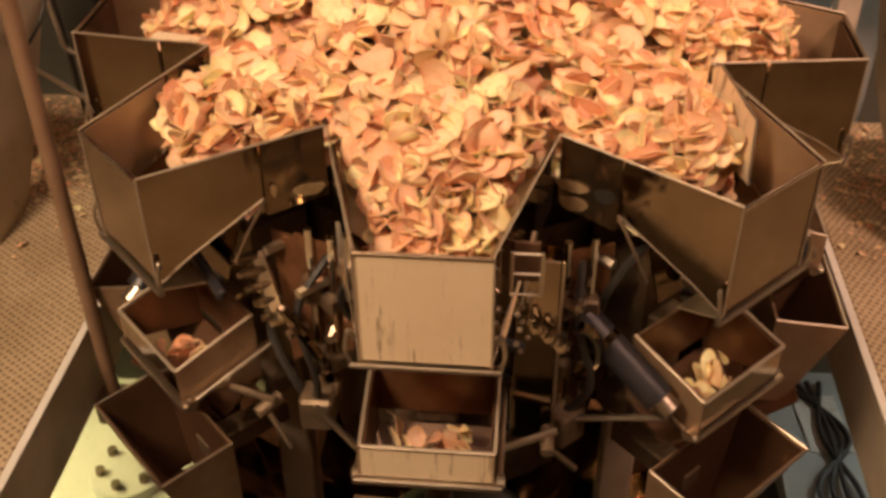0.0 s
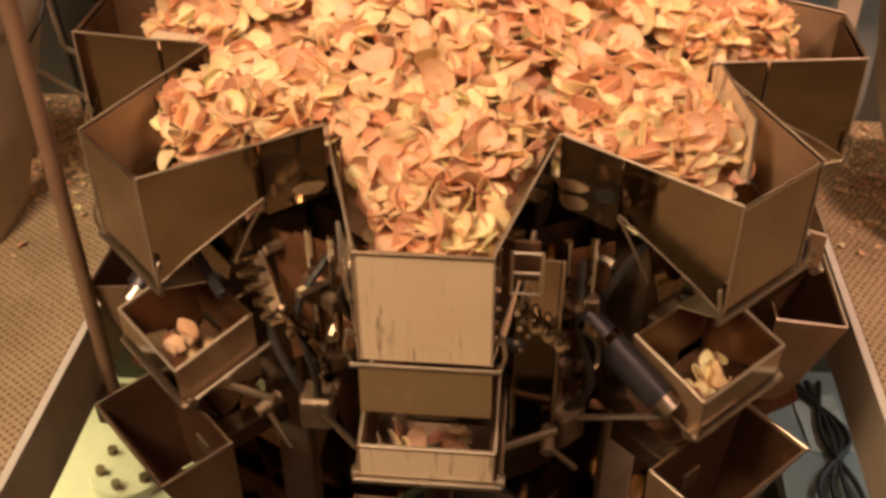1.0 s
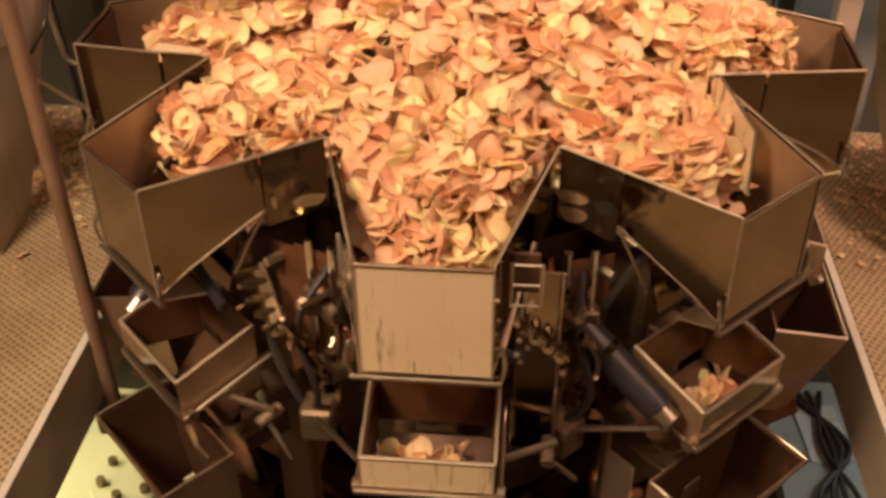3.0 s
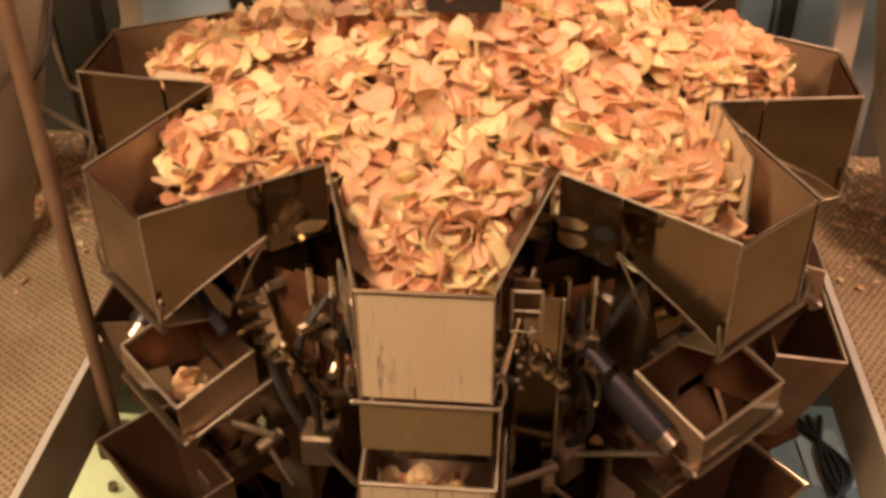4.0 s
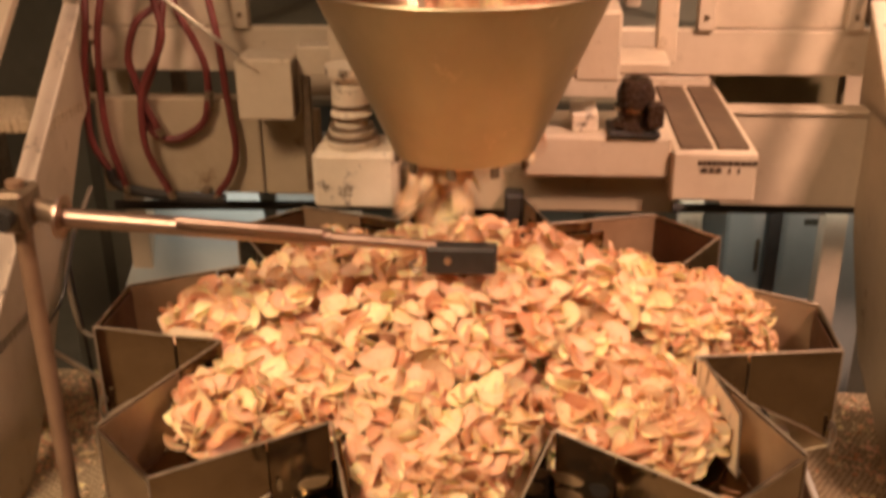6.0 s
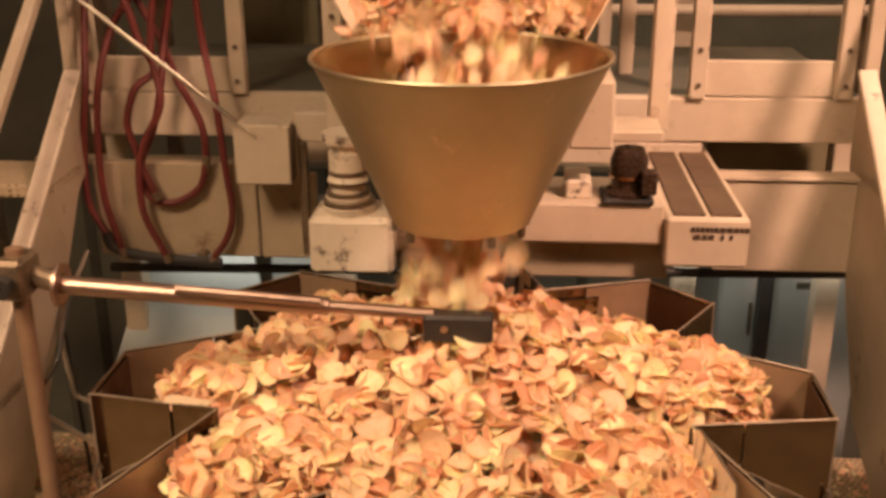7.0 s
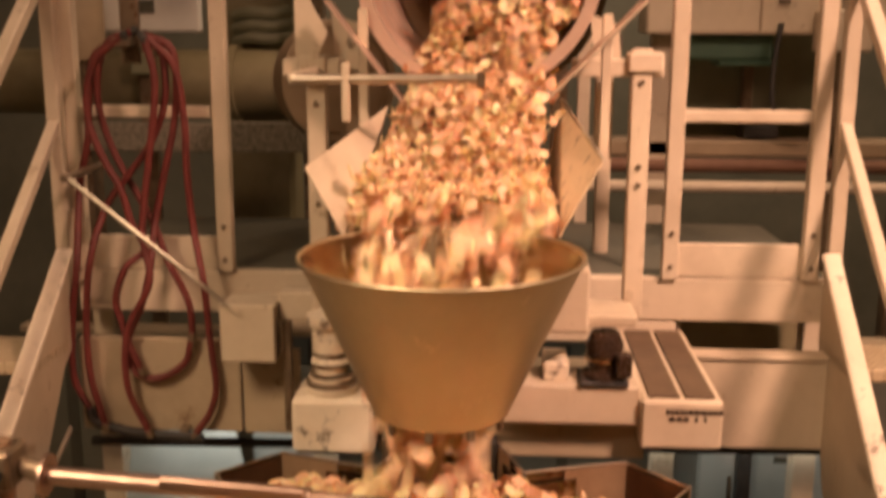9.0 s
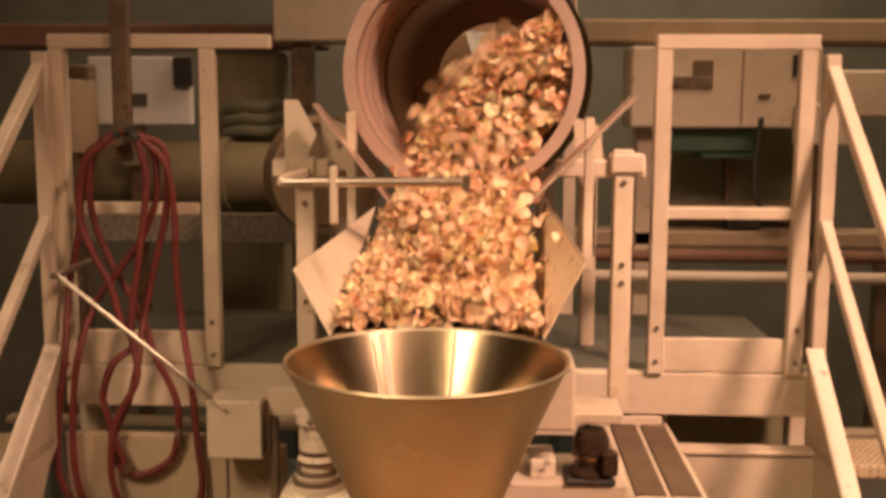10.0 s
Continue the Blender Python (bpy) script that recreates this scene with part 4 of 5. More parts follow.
def build_back():
    """Raised deck behind, with its panels, railings and stairs on both sides."""
    d = thing("rear_deck", "cream painted raised deck behind the weigher", "deck", kind="structure")
    part("fascia", boxes(((-1.0, 1.0, 0.16), (0.93, 1.04, 0.27)), bevel=0.003), CREAM, d)
    part("deck_top", boxes(((-1.0, 1.04, 0.22), (0.93, 1.75, 0.27)), bevel=0.003), GREYPAINT, d)
    part("toe_plate", boxes(((-0.96, 1.006, 0.274), (-0.60, 1.02, 0.36)), bevel=0.002), CREAM, d)
    part("toe_plate", boxes(((0.53, 1.006, 0.274), (0.89, 1.02, 0.36)), bevel=0.002), CREAM, d)
    # the left panels take the darker cream for the shade they stand in
    part("lower_panel", boxes(((-0.97, 0.90, -0.13), (-0.555, 0.93, 0.115)), bevel=0.003), DARK_CREAM, d, "tan panel darkened for the shade on the left")
    part("lower_panel", boxes(((-0.548, 0.896, -0.13), (-0.405, 0.93, 0.09)), bevel=0.003), DARK_CREAM, d, "tan panel darkened for the shade on the left")
    part("lower_panel", boxes(((0.58, 0.90, -0.14), (0.935, 0.93, 0.09)), bevel=0.003), CREAM, d)
    part("panel_ledge", boxes(((0.58, 0.89, 0.094), (0.935, 0.95, 0.104)), bevel=0.002), CREAM, d)
    part("cross_beam", boxes(((-0.45, 1.0, 0.10), (0.55, 1.06, 0.155)), bevel=0.003), CREAM, d)
    for x in (-0.98, -0.38, 0.55, 0.93):
        part("deck_leg", boxes(((x - 0.03, 1.10, -0.6), (x + 0.03, 1.16, 0.22)), bevel=0.003), CREAM, d)
    part("under_rail", tubes([(-1.0, 1.02, -0.215), (0.95, 1.02, -0.19)], r=0.013, n=10), BLACK, d, "black pipe under the deck")

    def railing(x0, x1, posts, mids, over0, over1):
        r = thing("railing", "cream painted square tube railing on the deck", "railing", group="railings on the rear deck")
        part("top_rail", boxes(((x0 - over0, 0.985, 1.08), (x1 + over1, 1.02, 1.115)), bevel=0.003), CREAM, r)
        for x, zb in posts:
            po = part("post", boxes(((x - 0.02, 0.985, zb), (x + 0.02, 1.02, 1.08)), bevel=0.003), CREAM, r)
            part("bolt", lathe([(0.001, 0), (0.006, 0), (0.006, 0.005), (0.001, 0.005)], 8, m=pose(x, 0.984, zb + 0.035, 90, 0, 0)), DARK, po)
            part("bolt", lathe([(0.001, 0), (0.006, 0), (0.006, 0.005), (0.001, 0.005)], 8, m=pose(x, 0.984, zb + 0.12, 90, 0, 0)), DARK, po)
        part("mid_rail", boxes(((x0 + 0.02, 0.99, 0.665), (x1 - 0.02, 1.015, 0.695)), bevel=0.003), CREAM, r)
        return r

    railing(-0.98, -0.61, [(-0.985, 0.24), (-0.605, 0.27)], 0.68, 0.025, 0.165)
    railing(0.52, 0.885, [(0.525, 0.27), (0.872, 0.27)], 0.68, 0.015, 0.012)
    for s, x, y0 in ((-1, -0.975, 0.90), (1, 0.905, 0.98)):
        st = thing("stair", "cream steel stair stringer with handrails beside the deck", "stair", group="stairs beside the deck")
        zt = 0.34
        low = ((y0 - 0.40, -0.37), (y0 - 0.08, 0.06)) if s < 0 else ((y0 - 0.27, -0.45), (y0 - 0.10, -0.20))
        part("stringer", sheet([(x, y, z) for y, z in ((y0, zt), (y0 - 0.75, zt - 0.62), (y0 - 0.75, -0.60), (y0 - 0.60, -0.60), *low, (y0 + 0.005, 0.12))], th=0.03 * s), DARK_CREAM, st, "darker cream stringer plate")
        part("stringer_flange", boxes(((-0.022, -0.49, -0.006), (0.022, 0.49, 0.006)), bevel=0.002, m=pose(x + s * 0.012, y0 - 0.375, zt - 0.31, 39.6, 0, 0)), WORN, st, "worn cream stringer flange")
        xr = x + s * 0.04
        part("handrail", boxes(((-0.016, -0.52, -0.016), (0.016, 0.52, 0.016)), bevel=0.003, m=pose(xr, y0 - 0.31, 1.065 - 0.34, 39.6, 0, 0)), CREAM, st)
        part("mid_rail", boxes(((-0.014, -0.52, -0.014), (0.014, 0.52, 0.014)), bevel=0.003, m=pose(xr, y0 - 0.33, 0.67 - 0.34, 39.6, 0, 0)), CREAM, st)
        part("rail_post", boxes(((xr - 0.018, y0 + 0.05, 0.25), (xr + 0.018, y0 + 0.085, 1.07)), bevel=0.003), CREAM, st)
        for i in range(3):
            part("tread", boxes(((min(x, x + s * 0.62), y0 - 0.25 - 0.22 * i, 0.10 - 0.18 * i), (max(x, x + s * 0.62), y0 - 0.05 - 0.22 * i, 0.13 - 0.18 * i)), bevel=0.002), GRATING, st)
    oc = thing("low_casing", "olive machine casing with a dark motor under the deck", "casing")
    part("casing", boxes(((0.50, 1.30, -0.12), (1.05, 1.34, 0.215)), bevel=0.004), OLIVE, oc)
    part("casing_ledge", boxes(((0.50, 1.28, 0.125), (1.05, 1.30, 0.145)), bevel=0.003), DARK_CREAM, oc)
    part("motor", lathe([(0.002, 0.0), (0.05, 0.0), (0.055, 0.02), (0.055, 0.10), (0.04, 0.12), (0.002, 0.12)], 18, m=pose(0.745, 1.27, 0.17, 0, 90, 0)), GREASE, oc, "dark motor", smooth=True)
    part("motor_foot", boxes(((0.75, 1.255, 0.10), (0.86, 1.30, 0.125)), bevel=0.003), DARK, oc)
    w = thing("junction_box", "cream square junction box with conduit stub", "junction box")
    jb = part("box_body", boxes(((-0.562, 0.75, 0.108), (-0.430, 0.86, 0.250)), bevel=0.004), CREAM, w)
    part("lid_seam", boxes(((-0.434, 0.752, 0.115), (-0.428, 0.80, 0.246)), bevel=0.001), DARK, jb)
    part("conduit", boxes(((-0.430, 0.80, 0.20), (-0.31, 0.86, 0.27)), bevel=0.004), CREAM, w)
    part("conduit_drop", boxes(((-0.42, 0.79, -0.08), (-0.40, 0.81, 0.20)), bevel=0.003), DARK, w)
    part("bracket", boxes(((-0.54, 0.86, 0.13), (-0.45, 0.905, 0.2)), bevel=0.002), CREAM, w)
    g = thing("gas_strut", "thin pale rod from the railing to the junction box", "rod")
    part("rod", tubes([(-0.90, 0.74, 0.548), (-0.545, 0.73, 0.262)], r=0.0055, n=8), EDGE, g)
    part("rod_tip", tubes([(-0.545, 0.73, 0.262), (-0.512, 0.729, 0.238)], r=0.003, n=8), CREAM, g)
    part("pivot", boxes(((-0.915, 0.73, 0.54), (-0.897, 0.98, 0.556)), bevel=0.004), DARK, g)


build_back()


def build_hoses():
    runs = [  # (x, z) along each hose
        [(-0.81, 0.87), (-0.90, 0.82), (-0.92, 0.72), (-0.93, 0.62), (-0.96, 0.49), (-0.95, 0.32), (-0.97, 0.19), (-0.98, 0.03), (-0.95, -0.05), (-0.905, -0.11)],
        [(-0.79, 0.88), (-0.86, 0.85), (-0.89, 0.77), (-0.89, 0.68), (-0.86, 0.58), (-0.81, 0.48), (-0.77, 0.40), (-0.72, 0.32), (-0.69, 0.26), (-0.67, 0.20), (-0.668, 0.12)],
        [(-0.77, 0.87), (-0.70, 0.84), (-0.69, 0.75), (-0.70, 0.66), (-0.72, 0.58), (-0.76, 0.42), (-0.76, 0.32), (-0.79, 0.21), (-0.83, 0.12), (-0.82, 0.04), (-0.76, 0.02), (-0.69, 0.06), (-0.67, 0.12)],
        [(-0.76, 0.87), (-0.72, 0.82), (-0.72, 0.71), (-0.76, 0.61), (-0.82, 0.53), (-0.88, 0.45), (-0.91, 0.33), (-0.93, 0.18), (-0.93, 0.03), (-0.90, -0.10)],
        [(-0.76, 0.87), (-0.69, 0.80), (-0.67, 0.67), (-0.67, 0.54), (-0.66, 0.40), (-0.63, 0.27), (-0.62, 0.12), (-0.61, 0.0), (-0.63, -0.07), (-0.665, -0.12)],
        [(-0.80, 0.87), (-0.88, 0.80), (-0.90, 0.68), (-0.87, 0.58), (-0.83, 0.50), (-0.81, 0.42), (-0.78, 0.35), (-0.82, 0.31), (-0.85, 0.23), (-0.84, 0.17), (-0.825, 0.11), (-0.80, 0.05)],
        [(-0.75, 0.86), (-0.73, 0.76), (-0.75, 0.60), (-0.78, 0.40), (-0.76, 0.28), (-0.81, 0.18), (-0.83, 0.12), (-0.83, 0.0), (-0.785, -0.11)],
    ]
    for i, run in enumerate(runs):
        y = 0.955 - 0.012 * i
        h = thing("air_hose", "coiled red rubber air hose hung on the railing", "hose", group="red air hoses")
        pts = [(x, (y if z > 0.34 else 0.885 - 0.004 * i) - 0.010 * math.sin(3 * j + i) ** 2, z) for j, (x, z) in enumerate(run)]
        part("hose_line", tubes(curve(pts, 7), r=0.0092, n=8), HOSE, h, smooth=True)
        part("end_fitting", tubes([pts[-1], Vector(pts[-1]) + (Vector(pts[-1]) - Vector(pts[-2])).normalized() * 0.022], r=0.0105, n=10), DARK, h, "dark metal hose end")
        part("hanging_tie", tubes([Vector(pts[0]) + Vector((-0.006, 0, 0)), Vector(pts[0]) + Vector((0.006, 0, 0))], r=0.0115, n=10), BLACK, h)
    p = thing("hose_hook", "brown upright hose hook above the railing", "hook")
    part("hook_bar", boxes(((-0.835, 0.958, 0.80), (-0.79, 0.982, 1.30)), bevel=0.004), DARK, p)
    part("hook_arm", boxes(((-0.83, 0.88, 0.84), (-0.795, 0.958, 0.865)), bevel=0.004), DARK, p)
    c = thing("drooping_cable", "grey-tan cables hanging beside the stair stringer", "cable")
    part("cable_line", tubes(curve([(-0.90, 0.66, -0.03), (-0.92, 0.62, -0.09), (-0.955, 0.60, -0.175), (-0.945, 0.56, -0.22), (-0.88, 0.43, -0.20), (-0.859, 0.40, -0.233), (-0.851, 0.40, -0.269), (-0.805, 0.40, -0.289), (-0.767, 0.40, -0.31), (-0.753, 0.40, -0.347), (-0.759, 0.40, -0.41), (-0.70, 0.30, -0.46)]), r=0.006, n=8), CABLE, c, smooth=True)
    part("cable_line", tubes(curve([(-0.93, 0.60, -0.12), (-0.917, 0.47, -0.215), (-0.95, 0.45, -0.275), (-0.972, 0.44, -0.30)]), r=0.004, n=6), BLACK, c)
    part("tie_bar", tubes([(-0.966, 0.45, -0.34), (-0.811, 0.45, -0.445)], r=0.006, n=8), EDGE, c, "bright tie bar")
    part("cable_line", tubes(curve([(-0.955, 0.60, -0.175), (-0.958, 0.61, -0.26), (-0.955, 0.62, -0.40), (-0.94, 0.60, -0.594)]), r=0.005, n=6), BLACK, c)
    m = thing("hose_manifold", "black hose manifold under the lower panels", "manifold")
    part("body", tubes(curve([(-0.940, 0.87, -0.062), (-0.925, 0.87, -0.098), (-0.869, 0.87, -0.119), (-0.78, 0.87, -0.130), (-0.65, 0.87, -0.136)]), r=0.014, n=10), BLACK, m, smooth=True)
    for x in (-0.88, -0.70):
        part("bracket", boxes(((x - 0.012, 0.87, -0.135), (x + 0.012, 0.899, -0.11)), bevel=0.003), DARK, m)


build_hoses()


def build_distance():
    """Machines and pipes of the hall behind the deck."""
    a = thing("pipe_run", "olive grey lagged pipe running across the hall", "pipe")
    part("pipe", tubes([(-3.5, 2.6, 0.66), (-0.55, 2.6, 0.66)], r=0.13, n=20), OLIVE, a, smooth=True)
    part("strap", tubes([(-1.3, 2.6, 0.66), (-1.26, 2.6, 0.66)], r=0.137, n=20), DARK, a)
    part("flange", tubes([(-0.98, 2.6, 0.66), (-0.95, 2.6, 0.66)], r=0.15, n=20), OLIVE, a)
    cv = thing("machine_cover", "olive cloth cover over a machine behind the railing", "cover")
    part("body", boxes(((-1.10, 2.78, -1.0), (-0.78, 3.0, 1.16)), bevel=0.02), OLIVE, cv)
    for i in range(3):
        z = 0.80 + 0.05 * i
        part("fold", tubes(curve([(-1.0, 2.74, z + 0.02), (-0.92, 2.70, z + 0.035), (-0.84, 2.71, z + 0.03), (-0.77, 2.74, z + 0.045)], 6), r=0.026, n=8), SAGE, cv, "grey green cloth fold", smooth=True)
    ms = thing("mesh_guard", "grey speckled mesh guard low behind the railing", "guard")
    part("mesh_panel", boxes(((-1.50, 2.20, 0.43), (-0.93, 2.23, 0.535)), bevel=0.003), MESHGREY, ms)
    part("mesh_panel", boxes(((-0.92, 2.20, 0.43), (-0.60, 2.23, 0.54)), bevel=0.003), MESHGREY, ms)
    for x in (-1.48, -0.925, -0.62):
        part("guard_leg", boxes(((x - 0.012, 2.235, -1.0), (x + 0.012, 2.26, 0.53)), bevel=0.002), DARK, ms)
    b = thing("overhead_duct", "rusty brown horizontal duct at the back", "duct")
    part("duct_post", boxes(((-2.4, 2.85, -3.0), (-2.3, 2.95, 1.17)), bevel=0.004), DARK, b)
    part("duct", boxes(((-3.5, 2.75, 1.17), (-0.6, 3.0, 1.27)), bevel=0.01), RUST, b)
    c = thing("cabinet", "pale grey electrical cabinet behind the railing", "cabinet", group="cabinets in the hall")
    part("body", boxes(((-1.45, 2.4, 0.86), (-1.05, 2.45, 1.12)), bevel=0.006), WHITE, c)
    part("label_plate", boxes(((-1.28, 2.395, 0.93), (-1.22, 2.40, 0.98)), bevel=0.001), GREYPAINT, c)
    part("stand", boxes(((-1.3, 2.41, -1.0), (-1.24, 2.44, 0.86)), bevel=0.004), DARK, c)
    part("socket_box", boxes(((-1.108, 2.37, 1.007), (-1.037, 2.398, 1.118)), bevel=0.004), BLACK, c, "black socket box")
    part("lower_box", boxes(((-1.32, 2.38, 0.70), (-1.24, 2.42, 0.78)), bevel=0.005), SAGE, c, "green switch box")
    c2 = thing("cabinet", "grey box cabinet high beside the drum", "cabinet", group="cabinets in the hall")
    part("body", boxes(((-0.74, 2.45, 1.18), (-0.38, 2.7, 1.7)), bevel=0.008), CREAM, c2)
    part("stand", boxes(((-0.68, 2.5, -1.0), (-0.6, 2.6, 1.18)), bevel=0.006), DARK, c2)
    t = thing("brown_tank", "brown-yellow drum tank behind the hoses", "tank")
    part("shell", lathe([(0.002, 0.76), (0.11, 0.76), (0.115, 0.80), (0.115, 1.0), (0.10, 1.03), (0.002, 1.03)], 24, m=Matrix.Translation((-1.50, 2.3, 0))), TAN, t, smooth=True)
    part("filler_cap", boxes(((-1.50, 2.25, 1.032), (-1.39, 2.34, 1.085)), bevel=0.01), DARK, t)
    part("stand", boxes(((-1.56, 2.24, -1.0), (-1.44, 2.36, 0.76)), bevel=0.006), DARK, t)
    e = thing("conveyor_housing", "long cream conveyor housing with openings behind the railing", "conveyor")
    part("housing", boxes(((0.62, 2.35, 0.86), (1.32, 2.6, 1.16)), bevel=0.008), CREAM, e)
    part("opening", boxes(((0.72, 2.343, 1.004), (0.921, 2.349, 1.05)), bevel=0.002), DARK, e)
    part("opening", boxes(((0.846, 2.343, 1.052), (0.921, 2.349, 1.109)), bevel=0.002), DARK, e)
    part("slot", boxes(((1.210, 2.343, 1.049), (1.230, 2.349, 1.130)), bevel=0.002), BLACK, e)
    part("print_bar", boxes(((1.090, 2.345, 0.970), (1.132, 2.349, 0.986)), bevel=0), BROWN, e)
    part("seam_strip", boxes(((1.028, 2.345, 0.875), (1.034, 2.349, 1.15)), bevel=0), TAN, e)
    part("backing", boxes(((0.78, 2.72, 0.44), (1.50, 2.76, 0.86)), bevel=0.004), SAGE, e, "dull grey green backing panel")
    part("strut", boxes(((1.05, 2.66, 0.44), (1.09, 2.70, 0.86)), bevel=0.003), DARK, e)
    part("shelf", boxes(((0.80, 2.50, 0.53), (1.40, 2.70, 0.56)), bevel=0.003), TAN, e)
    part("nose", boxes(((1.22, 2.30, 0.80), (1.42, 2.36, 0.95)), bevel=0.008), CREAM, e)
    part("top_beam", boxes(((0.45, 2.5, 1.18), (2.6, 2.8, 1.27)), bevel=0.01), TAN, e)
    part("side_beam", boxes(((1.42, 2.5, 0.90), (2.8, 2.7, 1.08)), bevel=0.01), CREAM, e)
    part("green_motor", boxes(((0.78, 2.42, 0.765), (1.10, 2.60, 0.858)), ((0.90, 2.41, 0.745), (1.12, 2.58, 0.762)), bevel=0.01), surface("green_enamel", (0.06, 0.13, 0.09), (0.1, 0.19, 0.13), (0.4, 0.6), 0, 8, 100, 0.1), e, "green motor housing")
    part("cable", tubes(curve([(1.10, 2.33, 0.90), (1.08, 2.32, 0.72), (1.10, 2.31, 0.58), (1.25, 2.32, 0.53)]), r=0.01, n=6), BLACK, e)
    part("leg", boxes(((1.3, 2.45, -1.0), (1.4, 2.55, 0.86)), bevel=0.006), DARK, e)
    part("leg", boxes(((0.66, 2.45, -1.0), (0.74, 2.55, 0.86)), bevel=0.006), CREAM, e)
    p = thing("pipe_run", "tan and pale pipes running low across the hall", "pipe")
    part("trunking", boxes(((0.3, 2.45, 0.40), (3.2, 2.6, 0.462)), bevel=0.008), TAN, p)
    part("pipe", tubes([(0.3, 2.46, 0.365), (3.2, 2.46, 0.365)], r=0.028, n=12), RUST, p, "rusty pipe", smooth=True)
    part("junction_box", boxes(((1.02, 2.46, 0.47), (1.15, 2.55, 0.515)), bevel=0.004), BLACK, p)
    part("pipe", tubes([(0.3, 2.36, 0.298), (3.2, 2.36, 0.298)], r=0.022, n=12), CREAM, p, smooth=True)
    part("stand", boxes(((1.6, 2.45, -1.0), (1.66, 2.52, 0.36)), bevel=0.004), DARK, p)
    w = thing("hand_wheel", "dull round fan guard behind the post", "fan guard")
    part("ring", lathe([(0.17, -0.03), (0.19, -0.03), (0.19, 0.06), (0.17, 0.06)], 36, m=pose(-0.44, 1.75, 0.72, 90, 0, 30)), TAN, w, smooth=True)
    part("face", lathe([(0.002, 0.03), (0.17, 0.03), (0.17, 0.04), (0.002, 0.04)], 36, m=pose(-0.44, 1.75, 0.72, 90, 0, 30)), TAN, w)
    part("stand", boxes(((-0.47, 1.70, 0.26), (-0.41, 1.74, 0.56)), bevel=0.004), DARK, w)
    k = thing("cabinet", "pale blue enamelled cabinet under the deck", "cabinet", group="pale blue cabinets under the deck")
    part("body", boxes(((0.845, 1.30, -1.0), (1.10, 1.7, -0.24)), bevel=0.006), PALEBLUE, k)
    part("door", boxes(((0.853, 1.292, -0.98), (1.092, 1.298, -0.285)), bevel=0.002), PALEBLUE, k)
    part("top_ledge", boxes(((0.845, 1.285, -0.238), (1.10, 1.70, -0.222)), bevel=0.002), WHITE, k, "white ledge")
    part("label_plate", boxes(((0.90, 1.287, -0.345), (0.98, 1.291, -0.325)), bevel=0.001), GREYPAINT, k)
    # white box added behind the drum so its bore shows a bright patch
    wb = thing("cabinet", "white box added as the bright patch in the drum", "cabinet", group="cabinets in the hall")
    part("body", boxes(((0.20, 2.3, 0.9), (0.42, 2.5, 1.14)), bevel=0.006), WHITE, wb)
    part("stand", boxes(((0.28, 2.35, -1.0), (0.34, 2.45, 0.9)), bevel=0.004), DARK, wb)
    k2 = thing("cabinet", "pale blue enamelled cabinet under the deck", "cabinet", group="pale blue cabinets under the deck")
    part("body", boxes(((0.69, 1.32, -1.0), (0.80, 1.7, -0.20)), bevel=0.006), PALEBLUE, k2)
    part("door", boxes(((0.697, 1.312, -0.98), (0.793, 1.318, -0.235)), bevel=0.002), PALEBLUE, k2)
    part("handle", boxes(((0.776, 1.300, -0.50), (0.786, 1.312, -0.40)), bevel=0.002), DARK, k2)
    k3 = thing("cabinet", "pale blue enamelled cabinet under the deck", "cabinet", group="pale blue cabinets under the deck")
    part("body", boxes(((-0.62, 1.25, -1.0), (-0.47, 1.5, -0.15)), bevel=0.006), PALEBLUE, k3)
    part("door", boxes(((-0.612, 1.242, -0.98), (-0.478, 1.248, -0.185)), bevel=0.002), PALEBLUE, k3)
    part("handle", boxes(((-0.498, 1.230, -0.50), (-0.488, 1.242, -0.40)), bevel=0.002), DARK, k3)
    b2 = thing("hopper_cover", "pale blue sloping cover under the deck", "cover")
    part("cover", sheet([(-0.95, 1.20, -0.22), (-0.66, 1.20, -0.22), (-0.55, 1.05, -0.55), (-1.05, 1.05, -0.55)], th=0.02), PALEBLUE, b2)
    part("skirt", boxes(((-1.05, 1.06, -1.0), (-0.55, 1.20, -0.56)), bevel=0.004), DARK, b2)
    q = thing("post", "black upright post under the deck", "post")
    part("post_bar", boxes(((0.775, 1.18, -1.0), (0.81, 1.215, -0.17)), bevel=0.003), BLACK, q)
    lw = thing("back_panel", "dark steel panelling behind the weigher", "panel")
    part("sheet_plate", boxes(((-1.6, 1.9, -3.0), (1.8, 1.94, -0.18)), bevel=0), HALLWALL, lw)
    for i in range(8):
        x = -1.45 + 0.44 * i
        part("cover_strip", boxes(((x, 1.892, -3.0), (x + 0.04, 1.90, -0.19)), bevel=0.002), GREYPAINT, lw)
    part("top_rail", boxes(((-1.6, 1.885, -0.18), (1.8, 1.945, -0.155)), bevel=0.004), DARK_CREAM, lw)


build_distance()


